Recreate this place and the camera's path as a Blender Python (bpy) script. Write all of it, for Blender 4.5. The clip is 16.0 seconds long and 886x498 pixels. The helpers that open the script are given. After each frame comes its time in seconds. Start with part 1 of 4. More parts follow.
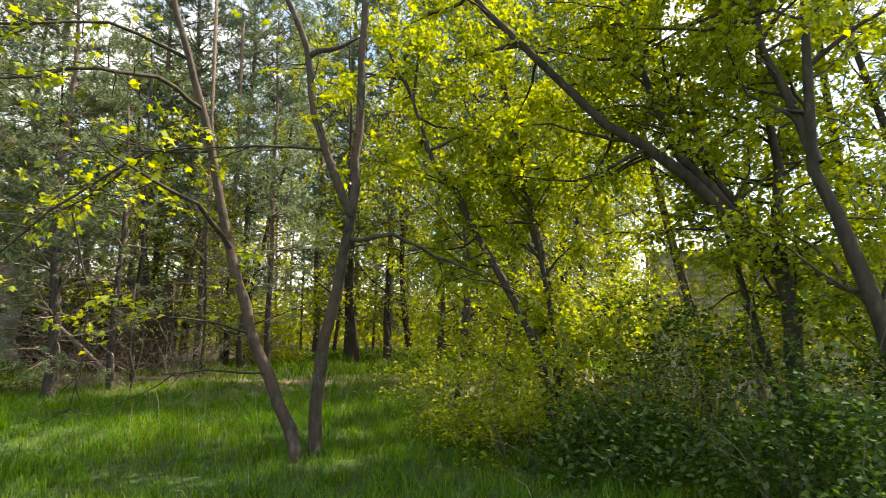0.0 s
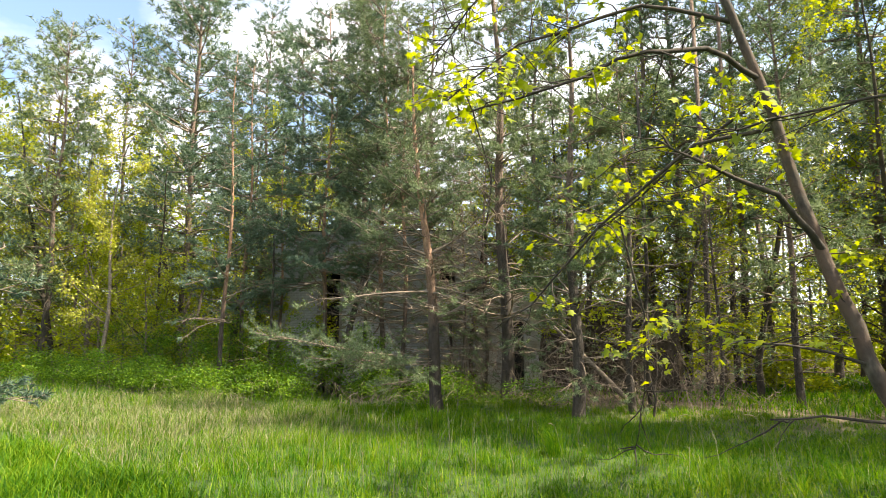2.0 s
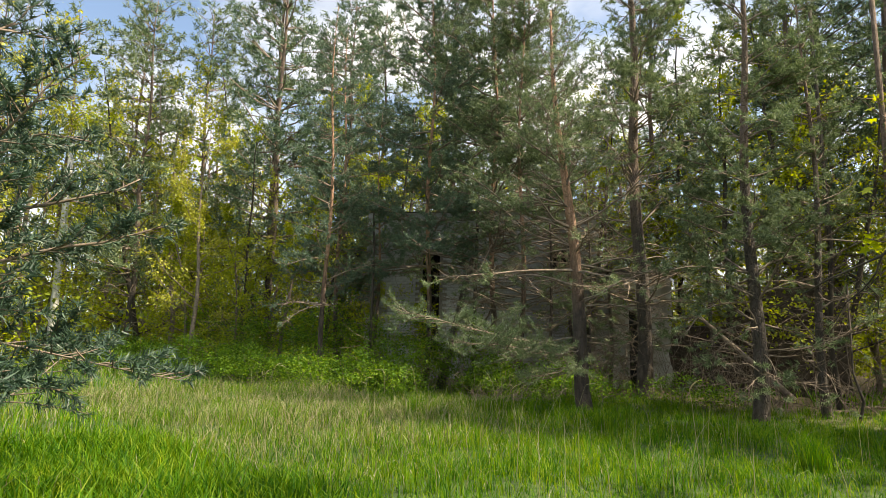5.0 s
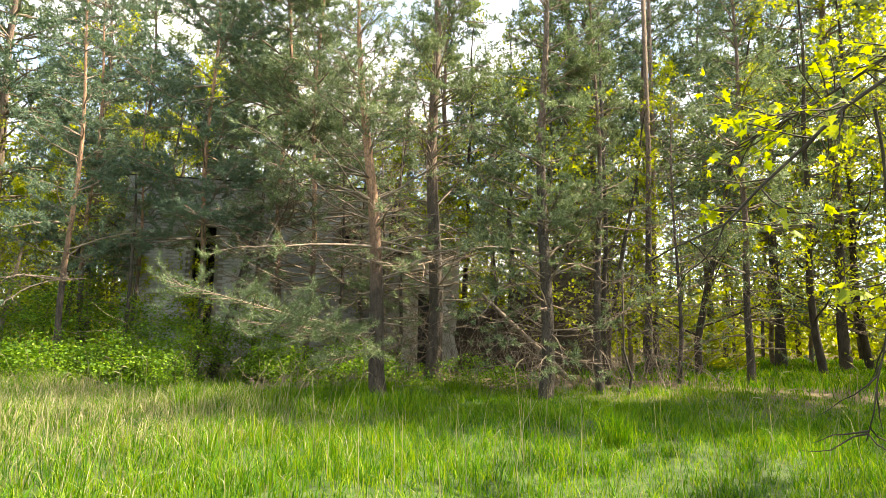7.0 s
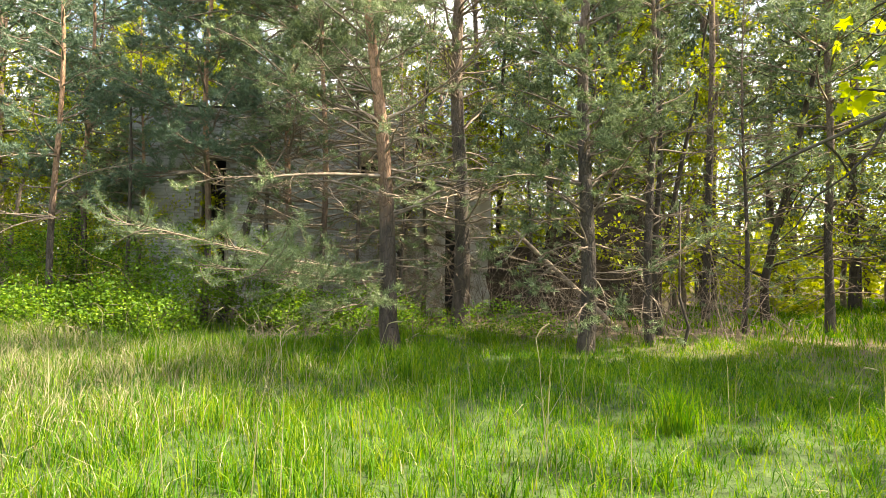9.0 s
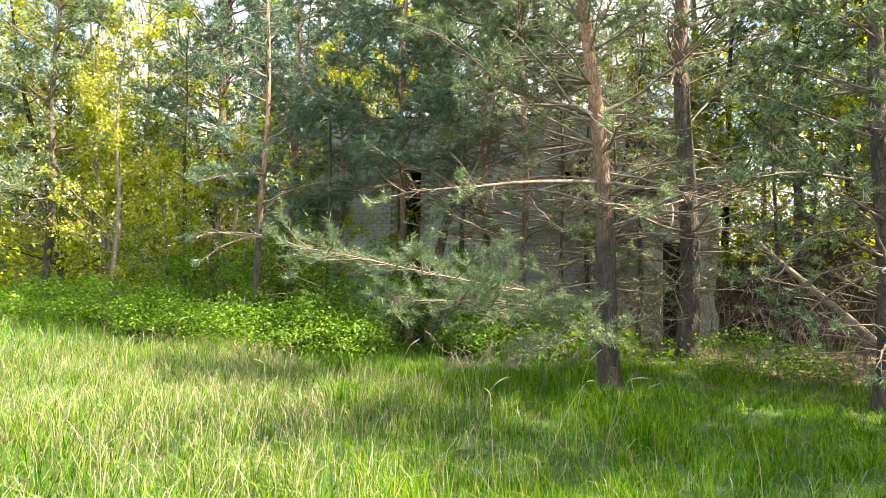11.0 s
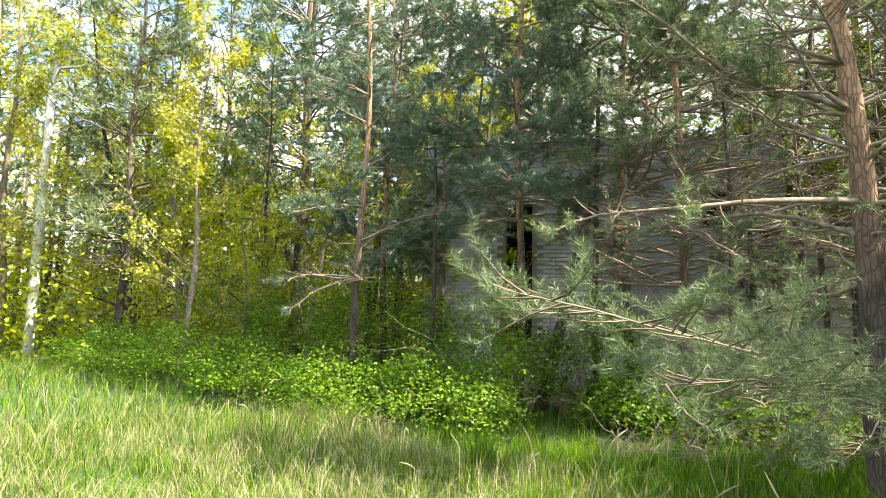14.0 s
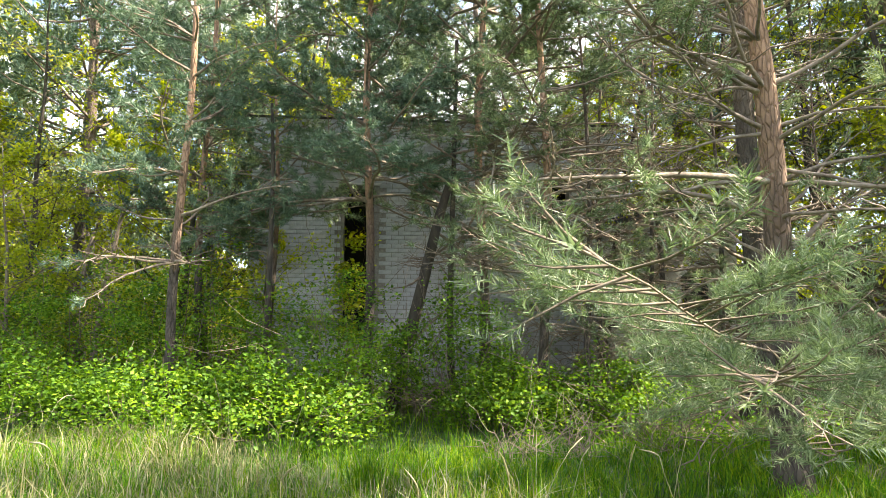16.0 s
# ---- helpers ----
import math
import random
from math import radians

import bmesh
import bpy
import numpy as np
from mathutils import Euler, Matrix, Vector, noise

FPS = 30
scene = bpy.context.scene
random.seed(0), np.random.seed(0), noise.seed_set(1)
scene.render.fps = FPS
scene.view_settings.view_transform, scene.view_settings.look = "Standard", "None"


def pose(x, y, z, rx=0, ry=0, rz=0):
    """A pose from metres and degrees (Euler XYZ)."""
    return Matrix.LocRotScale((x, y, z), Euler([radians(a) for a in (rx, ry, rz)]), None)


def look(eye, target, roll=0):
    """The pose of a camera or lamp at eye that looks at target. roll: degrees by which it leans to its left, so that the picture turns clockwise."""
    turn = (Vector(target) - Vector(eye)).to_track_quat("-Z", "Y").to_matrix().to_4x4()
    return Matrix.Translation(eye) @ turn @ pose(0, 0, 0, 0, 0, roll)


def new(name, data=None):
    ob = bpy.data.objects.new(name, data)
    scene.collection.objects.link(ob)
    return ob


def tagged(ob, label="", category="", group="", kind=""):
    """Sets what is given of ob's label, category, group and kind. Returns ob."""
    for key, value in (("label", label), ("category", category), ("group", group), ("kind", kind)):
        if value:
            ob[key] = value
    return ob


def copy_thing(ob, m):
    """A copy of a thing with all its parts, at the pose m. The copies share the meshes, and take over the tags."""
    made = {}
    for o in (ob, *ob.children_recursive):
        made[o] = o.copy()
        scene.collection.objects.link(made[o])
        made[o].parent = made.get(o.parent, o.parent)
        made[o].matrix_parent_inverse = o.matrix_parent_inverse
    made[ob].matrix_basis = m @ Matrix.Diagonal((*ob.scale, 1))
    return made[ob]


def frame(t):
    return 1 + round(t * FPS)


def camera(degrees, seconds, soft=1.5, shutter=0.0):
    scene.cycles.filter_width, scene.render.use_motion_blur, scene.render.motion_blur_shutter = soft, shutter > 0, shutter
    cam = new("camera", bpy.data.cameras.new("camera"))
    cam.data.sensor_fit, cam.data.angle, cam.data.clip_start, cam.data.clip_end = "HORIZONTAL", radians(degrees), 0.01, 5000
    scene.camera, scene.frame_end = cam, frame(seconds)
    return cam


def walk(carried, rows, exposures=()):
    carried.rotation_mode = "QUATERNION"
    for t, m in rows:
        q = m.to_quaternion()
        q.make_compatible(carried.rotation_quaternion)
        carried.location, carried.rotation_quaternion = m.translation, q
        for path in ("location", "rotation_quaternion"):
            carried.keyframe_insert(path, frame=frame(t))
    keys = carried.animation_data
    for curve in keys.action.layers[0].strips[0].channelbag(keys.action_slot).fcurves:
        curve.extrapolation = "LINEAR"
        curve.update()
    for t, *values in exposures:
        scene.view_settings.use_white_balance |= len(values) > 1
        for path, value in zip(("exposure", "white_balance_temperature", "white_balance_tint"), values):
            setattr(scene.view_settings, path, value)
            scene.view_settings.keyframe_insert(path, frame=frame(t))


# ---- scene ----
cam = camera(70.5, 16.0, soft=0.5, shutter=0.1)
PATH = [
    (0.0, (0.259, -0.298, 1.598), (0.206, 1.686, 1.844), 0.1),
    (0.5, (-0.066, 0.033, 1.611), (-0.467, 1.975, 1.875), -0.2),
    (1.0, (-0.4, 0.368, 1.655), (-1.177, 2.19, 1.936), -0.3),
    (1.5, (-0.828, 0.457, 1.661), (-1.932, 2.099, 1.951), 0.3),
    (2.0, (-1.238, 0.722, 1.677), (-2.572, 2.181, 1.977), 0.2),
    (2.5, (-1.719, 0.879, 1.636), (-3.205, 2.18, 1.949), 0.1),
    (3.0, (-2.187, 0.837, 1.611), (-3.72, 2.084, 1.917), 0.4),
    (5.5, (-4.371, 0.887, 1.349), (-5.737, 2.318, 1.642), 1.7),
    (6.0, (-4.614, 0.936, 1.347), (-5.824, 2.501, 1.642), 1.3),
    (6.5, (-4.783, 1.209, 1.284), (-5.808, 2.901, 1.576), 1.1),
    (7.0, (-5.006, 1.528, 1.28), (-5.896, 3.299, 1.548), 0.8),
    (7.5, (-5.173, 1.874, 1.242), (-6.015, 3.675, 1.462), 0.4),
    (8.0, (-5.261, 2.408, 1.251), (-6.129, 4.205, 1.388), 0.4),
    (10.5, (-6.287, 4.071, 1.649), (-7.65, 5.535, 1.688), 0.4),
    (11.0, (-6.694, 4.289, 1.64), (-8.172, 5.635, 1.719), 0.9),
    (11.5, (-7.08, 4.455, 1.655), (-8.589, 5.764, 1.765), 1.0),
    (12.0, (-7.536, 4.692, 1.655), (-9.073, 5.964, 1.796), 0.8),
    (12.5, (-8.021, 4.712, 1.642), (-9.615, 5.909, 1.801), 1.1),
    (13.0, (-8.457, 4.807, 1.643), (-10.111, 5.918, 1.822), 1.0),
    (13.5, (-8.809, 4.859, 1.678), (-10.462, 5.967, 1.878), 1.3),
    (14.0, (-9.169, 4.816, 1.71), (-10.759, 6.009, 1.93), 1.3),
    (14.5, (-9.457, 4.85, 1.696), (-10.946, 6.166, 1.924), 1.2),
    (15.0, (-9.84, 5.024, 1.704), (-11.199, 6.473, 1.934), 1.0),
    (15.5, (-10.266, 5.029, 1.698), (-11.512, 6.577, 1.923), 0.9),
    (16.0, (-10.732, 5.084, 1.658), (-11.86, 6.723, 1.868), 0.4),
]
EXPOSURES = [(0.0, 1.40, 7100, 10), (1.5, 1.77, 7000, 10), (3.0, 1.31, 7000, 10), (5.5, 1.13, 7300, 10), (7.0, 2.04, 7500, 10), (8.0, 2.09, 7600, 10), (10.5, 2.39, 7000, 10), (13.0, 2.30, 6800, 10), (14.5, 2.24, 6900, 10), (16.0, 2.43, 6800, 10)]
walk(cam, [(t, look(eye, target, roll)) for t, eye, target, roll in PATH], EXPOSURES)

# ---- world, sun, exposure ----
SUN_WAY = Vector((0.842, 0.54, 0.0)).normalized()      # towards the sun, on the plan
SUN_UP = radians(51)
world = bpy.data.worlds.new("sky")
scene.world = world
world.use_nodes = True
wn = world.node_tree.nodes
sky = wn.new("ShaderNodeTexSky")
sky.sky_type, sky.sun_disc = "NISHITA", False
sky.sun_elevation, sky.sun_rotation = SUN_UP, math.atan2(SUN_WAY.x, SUN_WAY.y)
wl = world.node_tree.links
w_co, w_map, w_noise, w_ramp, w_mix = (wn.new("ShaderNode" + k) for k in ("TexCoord", "Mapping", "TexNoise", "ValToRGB", "Mix"))
w_map.inputs["Scale"].default_value = (1, 1, 2.4)
w_noise.inputs["Scale"].default_value, w_noise.inputs["Detail"].default_value = 2.6, 7
w_ramp.color_ramp.elements[0].position, w_ramp.color_ramp.elements[1].position = 0.42, 0.62
w_mix.data_type = "RGBA"
w_mix.inputs[7].default_value = (4.6, 4.7, 4.9, 1)      # thin spring clouds
wl.new(w_co.outputs["Generated"], w_map.inputs[0]), wl.new(w_map.outputs[0], w_noise.inputs["Vector"])
wl.new(w_noise.outputs[0], w_ramp.inputs[0]), wl.new(w_ramp.outputs[0], w_mix.inputs[0])
wl.new(sky.outputs[0], w_mix.inputs[6]), wl.new(w_mix.outputs[2], wn["Background"].inputs[0])
wn["Background"].inputs[1].default_value = 0.125
sun_data = bpy.data.lights.new("sun", "SUN")
sun_data.energy, sun_data.angle, sun_data.color = 5.0, radians(0.6), (1.0, 0.9, 0.74)
sun = new("sun", sun_data)
sun.matrix_world = look(SUN_WAY * 60 * math.cos(SUN_UP) + Vector((0, 0, 60 * math.sin(SUN_UP))), (0, 0, 0))


# ---- materials ----
def material(name):
    m = bpy.data.materials.new(name)
    m.use_nodes = True
    m.node_tree.nodes.remove(m.node_tree.nodes["Principled BSDF"])
    return m, m.node_tree.nodes, m.node_tree.links


def ramp(nodes, links, value, stops):
    r = nodes.new("ShaderNodeValToRGB")
    while len(r.color_ramp.elements) < len(stops):
        r.color_ramp.elements.new(0.5)
    for e, (p, c) in zip(r.color_ramp.elements, stops):
        e.position, e.color = p, (*c, 1)
    links.new(value, r.inputs[0])
    return r.outputs[0]


def noise_out(nodes, links, scale, detail=4, stretch=(1, 1, 1), rough=0.6):
    co = nodes.new("ShaderNodeTexCoord")
    mp = nodes.new("ShaderNodeMapping")
    mp.inputs["Scale"].default_value = stretch
    n = nodes.new("ShaderNodeTexNoise")
    n.inputs["Scale"].default_value, n.inputs["Detail"].default_value, n.inputs["Roughness"].default_value = scale, detail, rough
    links.new(co.outputs["Object"], mp.inputs[0])
    links.new(mp.outputs[0], n.inputs["Vector"])
    return n.outputs[0]


def mixed(nodes, links, a, b, factor, blend="MIX"):
    m = nodes.new("ShaderNodeMix")
    m.data_type, m.blend_type = "RGBA", blend
    for socket, v in ((m.inputs[0], factor), (m.inputs[6], a), (m.inputs[7], b)):
        if hasattr(v, "links"):
            links.new(v, socket)
        else:
            socket.default_value = v if not isinstance(v, tuple) else (*v, 1)
    return m.outputs[2]


def leafy(name, stops, through_light=0.45, gloss=0.03, rough=0.6, warm=(1.25, 1.15, 0.5), patches=0.9):
    """Thin green matter: scattered, let-through and a little glossy light; the colour differs from leaf to leaf and in patches."""
    m, nodes, links = material(name)
    geo = nodes.new("ShaderNodeNewGeometry")
    patch = noise_out(nodes, links, patches, 3)
    add = nodes.new("ShaderNodeMath")
    add.operation = "MULTIPLY_ADD"
    links.new(geo.outputs["Random Per Island"], add.inputs[0])
    add.inputs[1].default_value = 0.55
    half = nodes.new("ShaderNodeMath")
    half.operation = "MULTIPLY"
    half.inputs[1].default_value = 0.45
    links.new(patch, half.inputs[0])
    links.new(half.outputs[0], add.inputs[2])
    col = ramp(nodes, links, add.outputs[0], stops)
    dif, tra, glo = (nodes.new("ShaderNodeBsdf" + k) for k in ("Diffuse", "Translucent", "Glossy"))
    links.new(col, dif.inputs[0])
    links.new(mixed(nodes, links, col, warm, 1.0, "MULTIPLY"), tra.inputs[0])
    glo.inputs["Roughness"].default_value = rough
    a, b = nodes.new("ShaderNodeMixShader"), nodes.new("ShaderNodeMixShader")
    a.inputs[0].default_value, b.inputs[0].default_value = through_light, gloss
    links.new(dif.outputs[0], a.inputs[1]), links.new(tra.outputs[0], a.inputs[2])
    links.new(a.outputs[0], b.inputs[1]), links.new(glo.outputs[0], b.inputs[2])
    links.new(b.outputs[0], nodes["Material Output"].inputs[0])
    return m


def solid(name, stops, scale=6, detail=6, stretch=(1, 1, 1), rough=0.85, bump=0.4, bump_scale=None, second=None, dist=0.02, metal=0.0):
    """A rough solid: a coloured noise, a second coarser one over it, and relief."""
    m, nodes, links = material(name)
    p = nodes.new("ShaderNodeBsdfPrincipled")
    n = noise_out(nodes, links, scale, detail, stretch)
    col = ramp(nodes, links, n, stops)
    if second:
        coarse = noise_out(nodes, links, second[0], 4)
        f = ramp(nodes, links, coarse, [(0.42, (0, 0, 0)), (0.62, (1, 1, 1))])
        col = mixed(nodes, links, col, second[1], f)
    links.new(col, p.inputs["Base Color"])
    p.inputs["Roughness"].default_value, p.inputs["Metallic"].default_value = rough, metal
    bn = nodes.new("ShaderNodeBump")
    bn.inputs["Strength"].default_value, bn.inputs["Distance"].default_value = bump, dist
    links.new(noise_out(nodes, links, bump_scale or scale * 2, 6, stretch), bn.inputs["Height"])
    links.new(bn.outputs[0], p.inputs["Normal"])
    links.new(p.outputs[0], nodes["Material Output"].inputs[0])
    return m


def pine_bark(name, low, high, change):
    """Scots pine: grey-brown plates at the foot, thin orange bark from about `change` metres up."""
    m, nodes, links = material(name)
    p = nodes.new("ShaderNodeBsdfPrincipled")
    plates = noise_out(nodes, links, 9, 6, (1, 1, 0.3))
    cells = nodes.new("ShaderNodeTexVoronoi")
    cells.feature, cells.inputs["Scale"].default_value = "DISTANCE_TO_EDGE", 24
    c_co, c_map = nodes.new("ShaderNodeTexCoord"), nodes.new("ShaderNodeMapping")
    c_map.inputs["Scale"].default_value = (1, 1, 0.28)
    links.new(c_co.outputs["Object"], c_map.inputs[0]), links.new(c_map.outputs[0], cells.inputs["Vector"])
    crack = ramp(nodes, links, cells.outputs["Distance"], [(0.0, (0.42, 0.39, 0.36)), (0.14, (1, 1, 1))])
    a = ramp(nodes, links, plates, [(0.3, tuple(c * 0.35 for c in low)), (0.55, low), (0.75, tuple(c * 1.5 for c in low))])
    b = ramp(nodes, links, noise_out(nodes, links, 14, 5, (1, 1, 0.5)), [(0.3, tuple(c * 0.6 for c in high)), (0.6, high), (0.8, tuple(min(1, c * 1.35) for c in high))])
    co, sep = nodes.new("ShaderNodeTexCoord"), nodes.new("ShaderNodeSeparateXYZ")
    links.new(co.outputs["Object"], sep.inputs[0])
    wob = nodes.new("ShaderNodeMath")
    wob.operation = "MULTIPLY_ADD"
    wob.inputs[1].default_value = 1.6
    links.new(noise_out(nodes, links, 2.2, 4), wob.inputs[0])
    links.new(sep.outputs[2], wob.inputs[2])
    rng = nodes.new("ShaderNodeMapRange")
    rng.inputs["From Min"].default_value, rng.inputs["From Max"].default_value = change, change + 2.0
    links.new(wob.outputs[0], rng.inputs[0])
    links.new(mixed(nodes, links, mixed(nodes, links, a, b, rng.outputs[0]), crack, 0.5, "MULTIPLY"), p.inputs["Base Color"])
    p.inputs["Roughness"].default_value = 0.9
    bn = nodes.new("ShaderNodeBump")
    bn.inputs["Strength"].default_value, bn.inputs["Distance"].default_value = 0.8, 0.03
    links.new(crack, bn.inputs["Height"])
    links.new(bn.outputs[0], p.inputs["Normal"])
    links.new(p.outputs[0], nodes["Material Output"].inputs[0])
    return m


M_BARK_PINE = pine_bark("pine_bark", (0.08, 0.062, 0.05), (0.42, 0.25, 0.16), 2.9)
M_BARK_FAR = pine_bark("far_pine_bark", (0.085, 0.07, 0.058), (0.2, 0.145, 0.11), 4.5)
M_TWIG = solid("twig_bark", [(0.3, (0.08, 0.06, 0.044)), (0.6, (0.2, 0.155, 0.115)), (0.8, (0.32, 0.27, 0.21))], 12, 5, rough=0.9)
M_LIMB = solid("limb_bark", [(0.3, (0.1, 0.078, 0.058)), (0.6, (0.24, 0.19, 0.145)), (0.8, (0.38, 0.33, 0.27))], 14, 5, rough=0.9)
M_BARK_DARK = solid("dark_bark", [(0.3, (0.02, 0.016, 0.012)), (0.6, (0.06, 0.048, 0.036)), (0.8, (0.13, 0.11, 0.08))], 10, 6, (1, 1, 0.35), 0.92, 0.8)
M_BARK_MAPLE = solid("maple_bark", [(0.3, (0.02, 0.017, 0.013)), (0.55, (0.065, 0.055, 0.043)), (0.75, (0.16, 0.145, 0.115))], 13, 8, (1, 1, 0.45), 0.9, 0.8, second=(1.6, (0.095, 0.06, 0.042)))
M_NEEDLE = leafy("pine_needles", [(0.15, (0.035, 0.06, 0.02)), (0.5, (0.13, 0.185, 0.08)), (0.85, (0.37, 0.44, 0.26))], 0.3, 0.05, 0.5, (1.05, 1.1, 0.8))
M_NEEDLE_BOUGH = leafy("bough_needles", [(0.15, (0.03, 0.055, 0.02)), (0.5, (0.095, 0.145, 0.065)), (0.85, (0.25, 0.32, 0.19))], 0.36, 0.05, 0.5, (1.1, 1.15, 0.75))
M_NEEDLE_BLUE = leafy("blue_pine_needles", [(0.15, (0.03, 0.065, 0.04)), (0.5, (0.095, 0.155, 0.095)), (0.85, (0.25, 0.33, 0.23))], 0.32, 0.05, 0.5, (1.0, 1.1, 0.8))
M_NEEDLE_DARK = leafy("dark_pine_needles", [(0.15, (0.02, 0.045, 0.03)), (0.5, (0.045, 0.09, 0.055)), (0.85, (0.1, 0.16, 0.1))], 0.2, 0.05, 0.5, (1.0, 1.1, 0.8))
M_NEEDLE_DEAD = leafy("dry_pine_needles", [(0.2, (0.12, 0.09, 0.05)), (0.5, (0.22, 0.17, 0.1)), (0.8, (0.32, 0.27, 0.17))], 0.2, 0.05, 0.6, (1.1, 1.0, 0.7))
M_LEAF = leafy("young_leaves", [(0.15, (0.135, 0.2, 0.007)), (0.5, (0.3, 0.365, 0.01)), (0.85, (0.47, 0.51, 0.016))], 0.58, 0.03, warm=(1.2, 1.13, 0.35))
M_LEAF_YELLOW = leafy("yellow_green_leaves", [(0.15, (0.18, 0.23, 0.02)), (0.5, (0.37, 0.41, 0.05)), (0.85, (0.57, 0.57, 0.1))], 0.5, 0.03)
# leaf colour darkened to carry the undergrowth's deep shade
M_LEAF_SHADED = leafy("shade_darkened_leaves", [(0.15, (0.02, 0.05, 0.006)), (0.5, (0.05, 0.115, 0.01)), (0.85, (0.12, 0.21, 0.018))], 0.42, 0.03)
M_BRAMBLE = leafy("bramble_leaves", [(0.15, (0.03, 0.085, 0.006)), (0.5, (0.1, 0.22, 0.014)), (0.85, (0.27, 0.42, 0.03))], 0.48, 0.02)
M_GRASS = leafy("grass_blades", [(0.2, (0.018, 0.085, 0.003)), (0.45, (0.07, 0.2, 0.005)), (0.62, (0.145, 0.275, 0.008)), (0.85, (0.28, 0.35, 0.022))], 0.5, 0.012, patches=0.45)
M_STRAW = leafy("dry_grass", [(0.15, (0.18, 0.165, 0.075)), (0.5, (0.29, 0.27, 0.14)), (0.85, (0.42, 0.4, 0.25))], 0.35, 0.04, warm=(1.1, 1.05, 0.7))
M_BRICK = solid("white_brick", [(0.3, (0.3, 0.31, 0.315)), (0.55, (0.42, 0.43, 0.44)), (0.8, (0.53, 0.54, 0.545))], 9, 6, rough=0.9, bump=0.5, second=(1.1, (0.29, 0.295, 0.28)), dist=0.006)
M_MORTAR = solid("grey_mortar", [(0.3, (0.16, 0.15, 0.13)), (0.7, (0.28, 0.26, 0.23))], 20, 5, dist=0.006)
M_PLASTER = solid("white_plaster", [(0.3, (0.45, 0.43, 0.39)), (0.6, (0.66, 0.64, 0.6)), (0.8, (0.76, 0.74, 0.7))], 4, 7, rough=0.9, second=(0.9, (0.3, 0.27, 0.2)), dist=0.006)
M_ROOF = solid("grey_roof", [(0.3, (0.03, 0.03, 0.03)), (0.7, (0.075, 0.073, 0.07))], 4, 6, dist=0.01)
# near-black: shade of the house room put into colour; also the outbuilding door
M_DARK = solid("interior_shade_and_door", [(0.3, (0.01, 0.01, 0.009)), (0.7, (0.03, 0.028, 0.025))], 3, 3)
M_RUIN = solid("dark_earth_wall", [(0.3, (0.03, 0.022, 0.016)), (0.55, (0.075, 0.056, 0.04)), (0.8, (0.15, 0.12, 0.09))], 7, 8, rough=0.95, bump=0.9, dist=0.05)
M_CONCRETE = solid("pale_concrete", [(0.3, (0.36, 0.35, 0.32)), (0.6, (0.5, 0.49, 0.46)), (0.8, (0.6, 0.59, 0.56))], 8, 6, dist=0.006)
M_METAL = solid("grey_metal", [(0.3, (0.35, 0.36, 0.36)), (0.7, (0.5, 0.5, 0.5))], 20, 3, rough=0.45, bump=0.05, metal=0.6)
M_YELLOW = solid("ochre_plaster", [(0.3, (0.42, 0.3, 0.1)), (0.7, (0.58, 0.44, 0.18))], 5, 5, dist=0.006)


# ---- ground ----
def smooth(a, b, v):
    v = np.clip((v - a) / (b - a), 0, 1)
    return v * v * (3 - 2 * v)


def lift(x, y):
    """Height of the ground."""
    x, y = np.asarray(x, float), np.asarray(y, float)
    near = np.exp(-((x + 8) ** 2 + (y - 8) ** 2) / 900)
    bumps = 0.05 * np.sin(0.9 * x + 0.5 * y) * np.cos(0.7 * y - 0.3 * x) + 0.03 * np.sin(2.1 * x - 1.3 * y)
    return 0.03 + bumps * near + 0.22 * smooth(12.5, 17, y) + 0.25 * smooth(-15, -24, x)


def at(x, y, dz=0.0):
    return Vector((x, y, float(lift(x, y)) + dz))


M_GROUND, gn, gl = material("meadow_soil")
gp = gn.new("ShaderNodeBsdfPrincipled")
g_fine = noise_out(gn, gl, 7, 8)
g_grass = ramp(gn, gl, g_fine, [(0.3, (0.018, 0.036, 0.006)), (0.55, (0.042, 0.08, 0.012)), (0.75, (0.085, 0.115, 0.028))])
g_litter = ramp(gn, gl, noise_out(gn, gl, 16, 6), [(0.3, (0.06, 0.042, 0.026)), (0.55, (0.17, 0.13, 0.075)), (0.75, (0.32, 0.26, 0.16))])
g_sep, g_co = gn.new("ShaderNodeSeparateXYZ"), gn.new("ShaderNodeTexCoord")
gl.new(g_co.outputs["Object"], g_sep.inputs[0])
g_edge = gn.new("ShaderNodeMath")
g_edge.operation, g_edge.inputs[1].default_value = "MULTIPLY_ADD", 5.0
gl.new(noise_out(gn, gl, 0.5, 5), g_edge.inputs[0]), gl.new(g_sep.outputs[1], g_edge.inputs[2])
g_mask = gn.new("ShaderNodeMapRange")
g_mask.inputs["From Min"].default_value, g_mask.inputs["From Max"].default_value = 15.5, 18.0
gl.new(g_edge.outputs[0], g_mask.inputs[0])
gl.new(mixed(gn, gl, g_grass, g_litter, g_mask.outputs[0]), gp.inputs["Base Color"])
gp.inputs["Roughness"].default_value = 0.95
g_bump = gn.new("ShaderNodeBump")
g_bump.inputs["Strength"].default_value, g_bump.inputs["Distance"].default_value = 0.9, 0.06
gl.new(g_fine, g_bump.inputs["Height"]), gl.new(g_bump.outputs[0], gp.inputs["Normal"])
gl.new(gp.outputs[0], gn["Material Output"].inputs[0])


